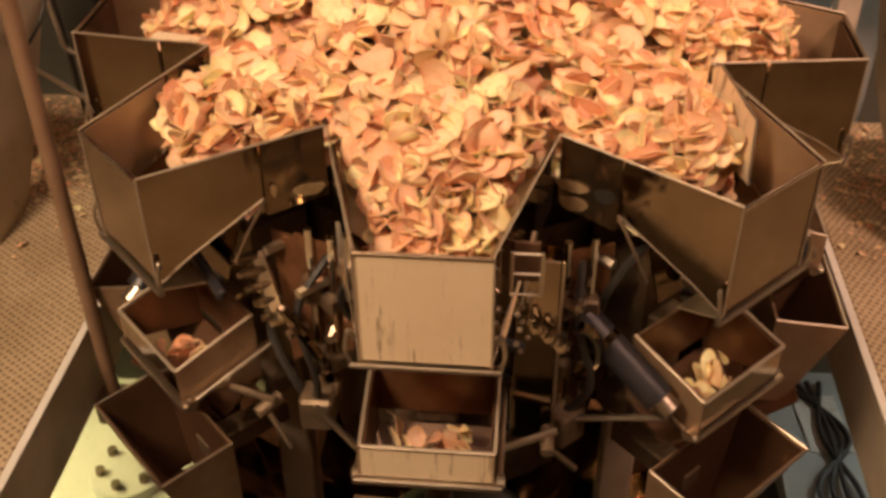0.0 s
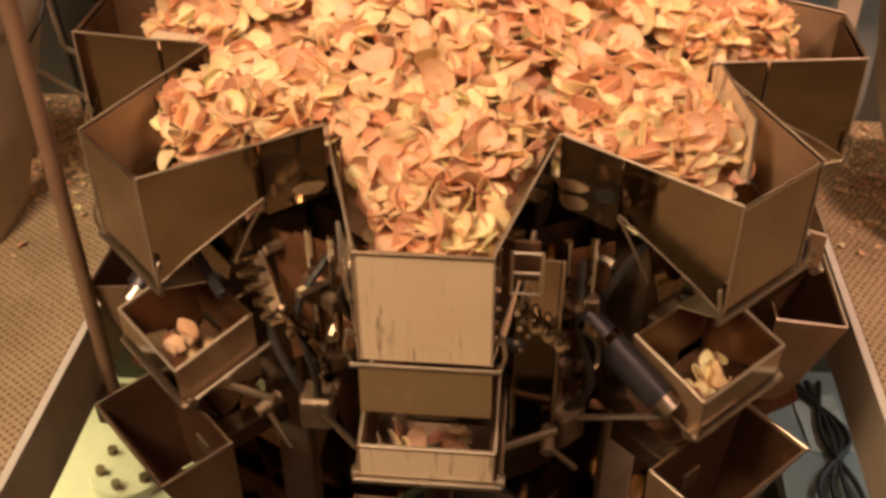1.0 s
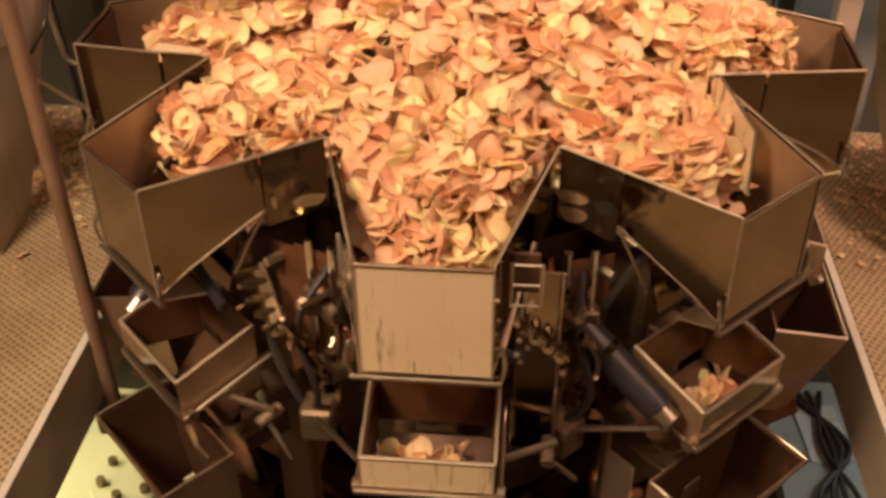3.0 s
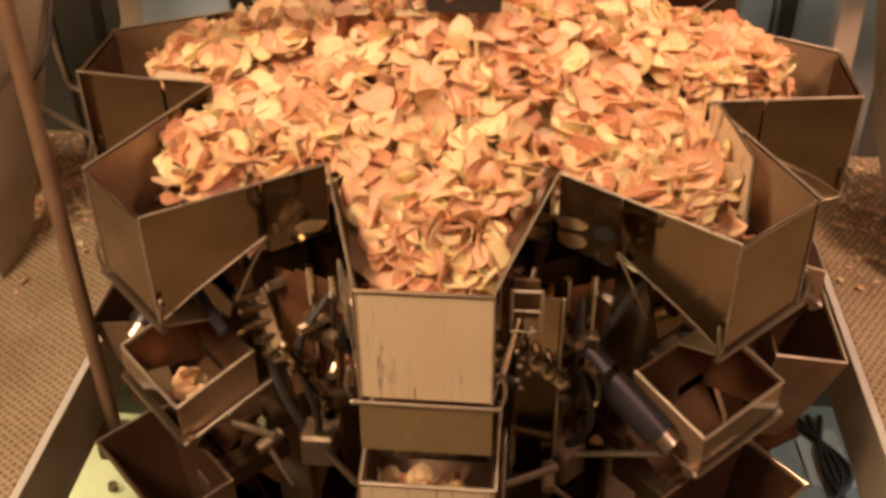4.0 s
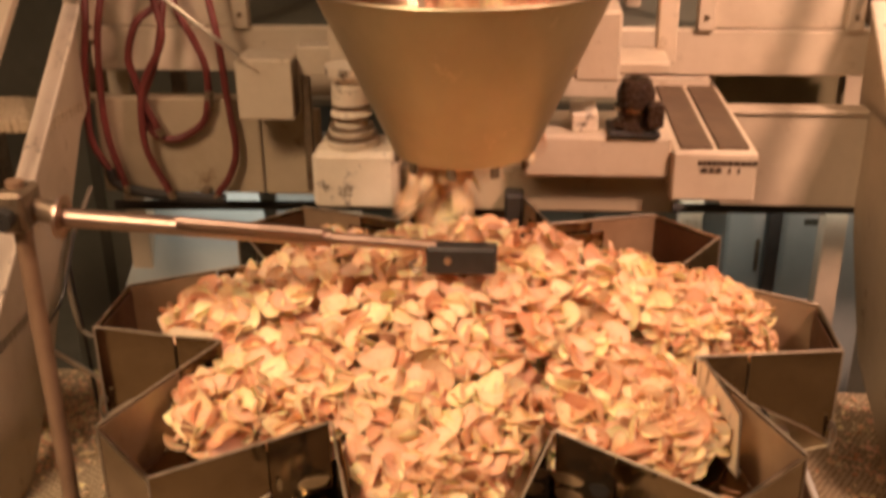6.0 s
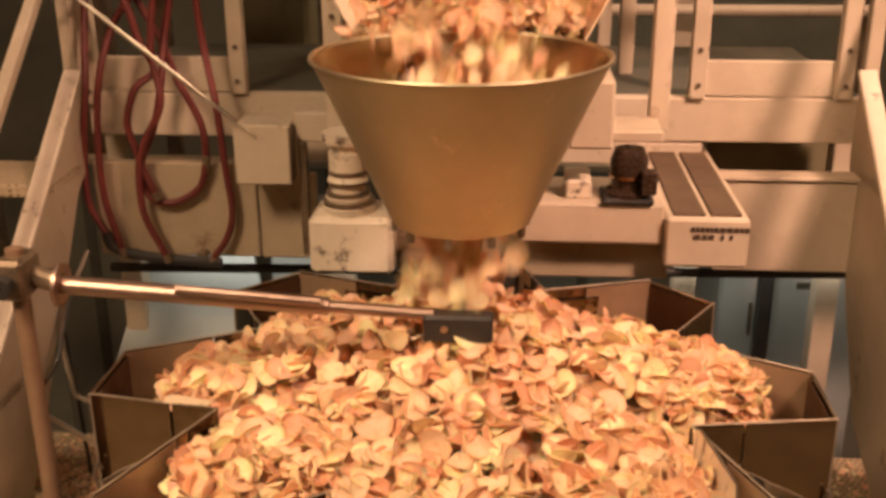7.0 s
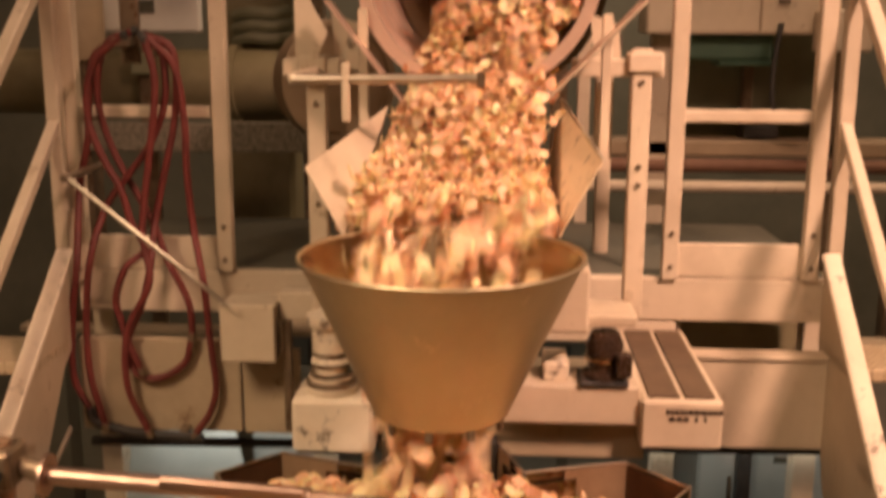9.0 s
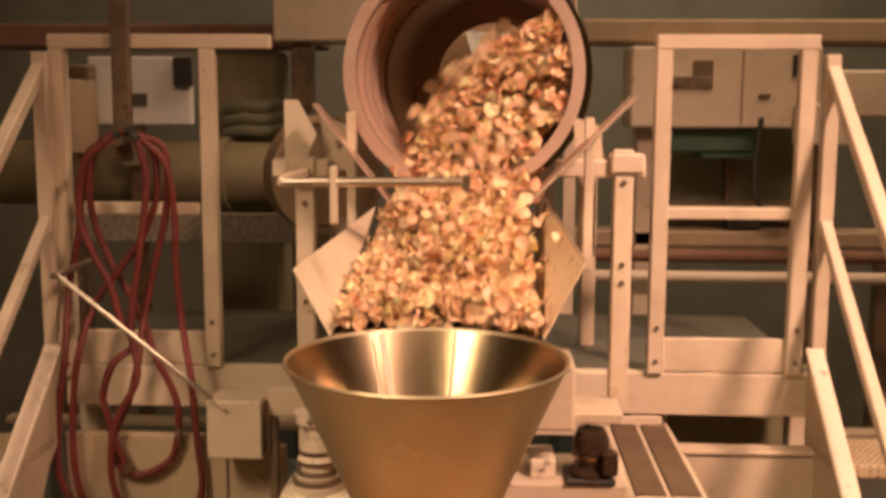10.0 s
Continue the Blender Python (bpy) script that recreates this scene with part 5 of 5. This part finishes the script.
# ---- chips ----
def chip_template(seed, sliver=False):
    """A curved crisp slice: (verts, faces), about 2 across, 0.06 thick; a sliver is narrow and strongly curled."""
    rnd = random.Random(seed)
    n, m = 14, 7
    ecc = rnd.uniform(0.38, 0.6) if sliver else rnd.uniform(0.74, 1.0)
    curl = rnd.uniform(0.6, 1.0) if sliver else rnd.uniform(0.05, 0.40)
    saddle, twist = rnd.uniform(-0.22, 0.10), rnd.uniform(-0.18, 0.18)
    ph, wav = rnd.uniform(0, 6.28), rnd.uniform(0.02, 0.07)
    lobe = [(q, rnd.uniform(-0.05, 0.05), rnd.uniform(0, 6.28)) for q in (2, 3, 5)]

    def height(x, y):
        return curl * x * x + saddle * y * y + twist * x * y * 2 + wav * math.sin(4.5 * x + ph) * math.cos(4 * y + ph)

    top = [(0.0, 0.0)]
    for count, reach in ((m, 0.58), (n, 1.0)):
        for i in range(count):
            a = 2 * math.pi * i / count
            rr = reach * (1 + sum(c * math.sin(q * a + o) for q, c, o in lobe))
            top.append((rr * math.cos(a), rr * ecc * math.sin(a)))
    vs = [(x, y, height(x, y) + 0.028) for x, y in top] + [(x, y, height(x, y) - 0.028) for x, y in top]
    fs = []
    for i in range(m):
        j, o = (i + 1) % m, 1 + m + 2 * i
        nxt = 1 + m + (2 * i + 2) % n
        fs += [(0, 1 + i, 1 + j), (1 + i, o, o + 1), (1 + i, o + 1, 1 + j), (1 + j, o + 1, nxt)]
    k = len(top)
    fs += [tuple(k + q for q in f[::-1]) for f in fs]
    for i in range(n):
        j = (i + 1) % n
        fs.append((1 + m + i, k + 1 + m + i, k + 1 + m + j, 1 + m + j))
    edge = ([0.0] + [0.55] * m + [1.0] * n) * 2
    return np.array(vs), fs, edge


TEMPLATES = [chip_template(q) for q in range(14)] + [chip_template(q, True) for q in range(40, 46)]
ROUND = 14


def chip_mesh(name, places):
    """One mesh of many chips; places: (position, euler degrees, radius, template)."""
    vs, fs, off, rims = [], [], 0, []
    for p, e, r, k in places:
        v, f, edge = TEMPLATES[k]
        m = np.array(Euler([radians(a) for a in e]).to_matrix())
        vs.append(v * r @ m.T + np.array(p))
        fs += [tuple(i + off for i in q) for q in f]
        off += len(v)
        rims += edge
    me = bpy.data.meshes.new(name)
    me.from_pydata(np.concatenate(vs).tolist(), [], fs)
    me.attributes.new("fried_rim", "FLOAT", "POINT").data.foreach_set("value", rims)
    me.materials.append(CHIP)
    for p in me.polygons:
        p.use_smooth = True
    me.set_sharp_from_angle(angle=radians(60))
    return me


def half_width(u):
    if u < -ay:
        return u * math.tan(radians(22.5)) - 0.003
    f = (u + ay) / (R + ay)
    return ax + (HALF - ax) * f - 0.005


def heap_height(u, k):
    """Height of the heap's surface at u metres out along pan k."""
    z = 0.020 + 0.085 * math.exp(-(u / 0.24) ** 2)
    end = 0.445 if k == 0 else 0.45
    if u > end:
        z -= (0.85 if k == 0 else 0.75) * (u - end)
    if k in (3, 4, 5):  # the far pans are fed less
        z -= 0.05 * min(1.0, max(0.0, (u - 0.20) / 0.12))
    return z + 0.018 * math.sin(9 * u + 2.1 * k) * min(1, u / 0.2)


def sag(u, t):
    """The heap falls off towards the side walls of a pan."""
    drop = 0.034 * min(1.0, max(0.0, (u - 0.26) / 0.12)) + 0.034 * min(1.0, max(0.0, (u - 0.36) / 0.10))
    return drop * (abs(t) / max(half_width(u), 0.01)) ** 2


def place(u, t, k, z):
    a = radians(45 * k - 0.45)
    return (math.cos(a) * t + math.sin(a) * u, math.sin(a) * t - math.cos(a) * u, z)


rnd = random.Random(5)


def tilt(steep=1.0):
    q = 27 if rnd.random() < 0.62 else 58  # most lie flat, some stand on edge
    return (rnd.gauss(0, q) * steep, rnd.gauss(0, q) * steep, rnd.uniform(0, 360))


def chip_size():
    return rnd.choice((0.015, 0.019, 0.021, 0.023, 0.025, 0.028))


SINGLE = [chip_mesh("potato_chip", [((0, 0, 0), (0, 0, 0), 0.025, k)]) for k in range(ROUND)]


def build_heap():
    heap = thing("chip_heap", "heap of golden fried potato chips filling the weigher pans", "potato chips", kind="stuff")
    bm = bmesh.new()
    for k in range(8):
        grid = []
        for i in range(24):
            u = 0.02 + (0.525 if k == 0 else 0.455) * i / 23
            w = half_width(u)
            row = []
            for j in range(9):
                t = w * (j / 4 - 1)
                z = heap_height(u, k) - sag(u, t) - 0.036 + 0.012 * noise.noise((u * 30, t * 30, k * 3.0))
                row.append(bm.verts.new(place(u, t, k, z)))
            grid.append(row)
        for i in range(23):
            for j in range(8):
                bm.faces.new((grid[i][j], grid[i][j + 1], grid[i + 1][j + 1], grid[i + 1][j]))
    part("heap_core", bm, CHIP, heap, smooth=True)
    for k in range(8):
        places = []
        for i in range(620):
            reach = 0.54 if k == 0 else 0.495
            u = reach * math.sqrt(rnd.uniform(0.0005, 1)) if i % 3 else rnd.uniform(0.3, reach)
            w = max(half_width(u) - (0.038 if u > 0.40 else 0.027 if u > 0.34 else 0.006), 0.002)
            t = rnd.uniform(-w, w)
            if k == 1 and u > 0.39 and t > 0.075 - 0.45 * (u - 0.41):  # kept in by the pale pan side
                t = -t
            z = heap_height(u, k) - sag(u, t) + rnd.uniform(-0.034, 0.016)
            places.append((place(u, t, k, z), tilt(1.0), chip_size(), rnd.randrange(ROUND)))
        if k == 0:  # the nearest pan: its chips one by one
            for p, e, size, form in places[:290]:
                c = new("chip", SINGLE[form])
                c.parent = heap
                c.matrix_basis = Matrix.Translation(p) @ pose(0, 0, 0, *e) @ Matrix.Scale(size / 0.025, 4)
            places = places[290:]
        ob = new("pan_of_chips", chip_mesh("pan_of_chips", places))
        ob.parent = heap
    # chips lying in the buckets
    for k, count, z in ((2, 5, -0.40), (6, 5, -0.40)):
        places = [(place(rnd.uniform(0.51, 0.57), rnd.uniform(-0.055, 0.055), k, z + rnd.uniform(-0.01, 0.03)), tilt(1.3), chip_size(), rnd.randrange(ROUND)) for i in range(count)]
        ob = new("bucket_chips", chip_mesh("bucket_chips", places))
        tagged(ob, "few fried potato chips lying in a weigh bucket", "potato chips", "chips in buckets", "stuff")
    # chips and crumbs spilt on the platform
    places = []
    for i in range(2400):
        s = rnd.choice((-1, -1, -1, -1, 1))
        x = rnd.gauss(-1.05, 0.13) if s < 0 else rnd.gauss(0.92, 0.10)
        y = rnd.gauss(0.55, 0.13 if s < 0 else 0.16)
        if y > 0.78 or -0.73 < x < 0.76:
            continue
        places.append(((x, y, FLOOR + 0.006), (rnd.gauss(0, 12), rnd.gauss(0, 12), rnd.uniform(0, 360)), rnd.choice((0.003, 0.004, 0.005, 0.006, 0.009)), rnd.randrange(ROUND)))
    ob = new("spilt_chips", chip_mesh("spilt_chips", places))
    tagged(ob, "broken chips and crumbs spilt on the platform", "potato chips", kind="stuff")


build_heap()


def tray_z(y):
    return 0.535 + 0.065 * (y - 0.20) / 0.46


FALL = (math.cos(radians(-42)), math.sin(radians(-42)))


def drum_level(y):
    """Distance from the drum's axis to the tumbling chips, y metres in from its mouth."""
    return -0.005 + 0.020 * math.exp(-y / 0.18)


def build_tray_chips():
    places = []
    for i in range(4300):
        y = rnd.uniform(0.205, 0.60)
        w = 0.178 - 0.07 * max(0, (y - 0.30) / 0.3)
        x = 0.011 + rnd.uniform(-w, w)
        top = 0.065 + 0.10 * max(0, (y - 0.24) / 0.36) - 0.9 * max(0, abs(x - 0.012) - 0.10) * 0.4
        z = tray_z(y) + 0.008 + top * rnd.uniform(0.15, 1.0)
        places.append(((x, y, z), tilt(2.3), rnd.choice((0.011, 0.013, 0.015, 0.017)), rnd.randrange(ROUND - 2, ROUND + 6)))
    ob = new("tray_chips", chip_mesh("tray_chips", places))
    tagged(ob, "thick layer of potato chips on the feeder tray", "potato chips", kind="stuff")
    # slope of chips from inside the drum down to the tray
    places = []
    d = pose(0.045, 0.60, 1.012, 0, 0, -4)
    for i in range(9500):
        y = 0.95 * rnd.random() ** 1.5
        depth, s = drum_level(y) + (rnd.uniform(0, 0.045) if i % 2 else 0.2 * rnd.random()), rnd.uniform(-0.225, 0.225)
        depth += (0.9 if s > 0 else 0.3) * s * s
        if math.hypot(depth, s) > 0.226:
            continue
        p = d @ Vector((depth * FALL[0] - s * FALL[1], y, depth * FALL[1] + s * FALL[0]))
        places.append((tuple(p), tilt(1.6), rnd.choice((0.009, 0.011, 0.014, 0.018)), rnd.randrange(ROUND)))
    for i in range(800):
        f = rnd.random()
        x = 0.05 + rnd.uniform(-0.115, 0.115) + rnd.gauss(0, 0.02)
        places.append(((x, 0.57 - 0.12 * f + rnd.gauss(0, 0.02), 0.80 - 0.10 * f + rnd.gauss(0, 0.012)), tilt(1.6), rnd.choice((0.009, 0.012, 0.016)), rnd.randrange(ROUND)))
    ob = new("drum_chips", chip_mesh("drum_chips", places))
    tagged(ob, "potato chips tumbling along the drum wall", "potato chips", kind="stuff")


build_tray_chips()

# chips that travel: single chips creeping out along the pans, small clusters falling through the funnel


def chip_cluster(label, group, r, small=0.6, large=0.95, spread=0.026):
    """A handful of chips that fall together."""
    ob = thing("chip_cluster", label, "potato chips", group=group)
    for q in range(13):
        c = new("chip", SINGLE[r.randrange(ROUND)])
        c.parent = ob
        c.matrix_basis = Matrix.Translation((r.gauss(0, spread), r.gauss(0, spread), r.gauss(0, 0.92 * spread))) @ pose(0, 0, 0, r.uniform(0, 360), r.uniform(0, 360), 0) @ Matrix.Scale(r.uniform(small, large), 4)
    return ob


def motions():
    r = random.Random(21)
    # creeping chips on the heap
    for i in range(230):
        k = r.randrange(8) if i % 3 else r.choice((0, 0, 7, 1))
        u0 = r.uniform(0.04, 0.50)
        speed = r.uniform(0.018, 0.034)
        s = r.uniform(-0.85, 0.85)
        e = [r.gauss(0, 30), r.gauss(0, 30), r.uniform(0, 360)]
        lift = r.uniform(0.002, 0.016)
        ob = new("potato_chip", SINGLE[i % ROUND])
        ob.scale = [r.uniform(0.72, 0.98)] * 3
        tagged(ob, "golden fried potato chip creeping along the heap", "potato chip", "chips creeping on the heap")
        rows = []
        for j in range(6):
            u = u0 + speed * 2 * j
            brink = 0.535 if k == 0 else 0.495
            over = max(0.0, u - brink)
            u = min(u, brink + over * 0.3)
            w = max(half_width(min(u, 0.57)) - 0.026, 0.002)
            z = heap_height(min(u, 0.56), k) - sag(min(u, 0.56), s * w) + lift - min(0.09, over * 1.6)
            rows.append((2.0 * j, Matrix.Translation(place(min(u, 0.565), s * w, k, z)) @ pose(0, 0, 0, e[0] + 5 * math.sin(j + i), e[1] + 5 * math.cos(2 * j + i), e[2] + 4 * j)))
        walk(ob, rows)
    # clusters: along the tray, over its lip, through the funnel, onto the heap
    for i in range(205):
        t0 = 5.50 + 3.60 * i / 204 + r.uniform(-0.05, 0.05)
        x = r.uniform(-0.14, 0.16)
        ob = chip_cluster("loose cluster of potato chips falling through the funnel", "falling chip clusters", r)
        g = [r.uniform(0, 360) for q in range(3)]

        def at(p, da):
            return Matrix.Translation(p) @ pose(0, 0, 0, g[0] + da, g[1] + 0.6 * da, g[2])
        y0 = 0.26 + 0.012 * (t0 - 5.5)
        a = r.uniform(0, 6.28)
        ex, ey = 0.008 + 0.036 * math.cos(a), -0.02 + 0.036 * math.sin(a)
        la, lr = r.uniform(0, 6.28), r.uniform(0.0, 0.10)
        lx, ly = lr * math.sin(la), -0.02 - lr * math.cos(la)
        lz = 0.020 + 0.085 * math.exp(-(lr / 0.24) ** 2) - 0.005
        rows = [(0.0, at((x, y0 + 0.02, tray_z(y0) + 0.045), 0)), (t0 - 0.5, at((x, y0, tray_z(y0) + 0.045), 4)), (t0, at((x, 0.19, 0.565), 20)),
                (t0 + 0.12, at((x * 0.85, 0.11, 0.50), 55)), (t0 + 0.30, at((x * 0.5 + ex * 0.5, 0.04, 0.40), 95)), (t0 + 0.42, at((ex, ey, 0.315), 120)),
                (t0 + 0.56, at((ex + (lx - ex) * 0.5, ey + (ly - ey) * 0.5, 0.20), 160)), (t0 + 0.66, at((lx, ly, lz), 190)), (10.0, at((lx * 1.1, ly * 1.1, lz - 0.006), 196))]
        walk(ob, [q for q in rows if q[0] <= 10.0])
    # clusters sliding out of the drum onto the tray
    for i in range(100):
        t0 = 7.6 + 2.4 * i / 99
        ob = chip_cluster("loose cluster of potato chips sliding out of the drum", "chip clusters leaving the drum", r, 0.38, 0.62)
        g = [r.uniform(0, 360) for q in range(3)]

        def spot(p, da):
            return Matrix.Translation(p) @ pose(0, 0, 0, g[0] + da, g[1] + 0.6 * da, g[2])
        s = -abs(r.gauss(0, 0.10))
        px, pz = 0.045 + 0.14 * FALL[0] - s * FALL[1], 1.012 + 0.14 * FALL[1] + s * FALL[0]
        x1 = 0.06 + r.gauss(0, 0.04)
        y1 = r.uniform(0.33, 0.52)
        z1 = tray_z(y1) + 0.06 + 0.10 * max(0, (y1 - 0.24) / 0.36)
        rows = [(0.0, spot((px + 0.01, 0.98, pz), 0)), (t0 - 0.9, spot((px + 0.01, 0.96, pz), 5)), (t0, spot((px, 0.60, pz), 60)), (t0 + 0.16, spot((px * 0.6 + x1 * 0.4, 0.55, 0.76), 110)),
                (t0 + 0.30, spot((x1, y1, z1), 160)), (10.4, spot((x1, y1 - 0.03, z1 - 0.006), 165))]
        walk(ob, rows)
    # chips tumbling in the drum: carried up inside the bulk, sliding down its surface
    d = pose(0.045, 0.60, 1.012, 0, 0, -4)
    for i in range(34):
        y, phase, period = 0.02 + 0.42 * (i / 33) ** 1.3, r.random(), r.uniform(0.75, 1.0)
        places = [((r.gauss(0, 0.020), r.gauss(0, 0.02), r.gauss(0, 0.020)), (r.uniform(0, 360), r.uniform(0, 360), 0), r.choice((0.009, 0.012, 0.015, 0.018)), r.randrange(ROUND + 6)) for q in range(20)]
        ob = new("tumbling_chips", chip_mesh("tumbling_chips", places))
        tagged(ob, "potato chips tumbling down inside the turning drum", "potato chips", "tumbling chips", "stuff")

        def tumble(t):
            f = (t / period + phase) % 1.0
            if f < 0.5:
                g, depth = 1 - 2 * f, drum_level(y) - 0.004
            else:
                g, depth = 2 * f - 1, drum_level(y) + 0.085
            q = 0.135 * (2 * (g * g * (3 - 2 * g)) - 1)
            depth = min(depth + 0.5 * q * q, math.sqrt(0.165 ** 2 - q * q))
            return Matrix.Translation(d @ Vector((depth * FALL[0] - q * FALL[1], y, depth * FALL[1] + q * FALL[0])))
        walk(ob, [(0.0, tumble(8.0))] + [(8.0 + 0.1 * j, tumble(8.0 + 0.1 * j)) for j in range(21)])
    # the turning drum
    home = DRUM.matrix_basis.copy()
    walk(DRUM, [(0.5 * i, home @ pose(0, 0, 0, 0, 0, 55 * i)) for i in range(21)])
    # swinging gates
    shut, wide = 72, -4

    def swing(k, times):
        gate = [c for c in CHUTES[k].children if c.name.startswith("gate")][0]

        def g(a):
            return pose(0, -R - 0.002, BOT - 0.006, a, 0, 0)
        rows = [(0.0, g(shut))]
        for t in times:
            rows += [(t - 0.14, g(shut)), (t - 0.04, g(wide)), (t + 0.16, g(wide)), (t + 0.27, g(shut))]
        walk(gate, rows + [(10.0, g(shut))])
    # chips let down into the weigh buckets, held there, and dropped on into the outlet
    loads = {0: ((None, 1.08), (1.74, 4.08), (4.8, None)), 7: ((None, 0.50), (0.95, 2.85), (3.42, 4.70), (4.95, None)), 1: ((None, 1.12), (1.88, 3.52), (4.34, None))}
    for k, spans in loads.items():
        for came, left in spans:
            for i in range(2):
                ob = chip_cluster("handful of potato chips passing through a weigh bucket", "chips in the weigh buckets", r, 0.55, 0.85, 0.014)
                q, u1, spin = (-0.032, 0.032)[i] + r.uniform(-0.01, 0.01), r.uniform(0.535, 0.545), r.uniform(0, 360)
                rows = [(0.0, (u1, -0.385))]
                if came:
                    d = came + 0.04 * i
                    rows = [(0.0, (0.47, -0.075)), (d - 0.26, (0.48, -0.08)), (d - 0.14, (0.515, -0.14)), (d - 0.07, (0.53, -0.24)), (d, (u1, -0.385))]
                if left:
                    rows += [(left, (u1, -0.39)), (left + 0.12, (0.53, -0.50)), (left + 0.25, (0.44, -0.80)), (left + 0.40, (0.20, -1.20)), (10.0, (0.19, -1.21))]
                else:
                    rows += [(10.0, (u1, -0.39))]
                walk(ob, [(h, Matrix.Translation(place(u, q, k, z)) @ pose(0, 0, 0, 20 * i, 15 * i, spin + 40 * h / 10)) for h, (u, z) in rows])
    swing(0, (0.92, 3.92, 6.7))
    swing(7, (0.34, 2.6, 4.5))
    swing(1, (1.6, 4.9))


motions()
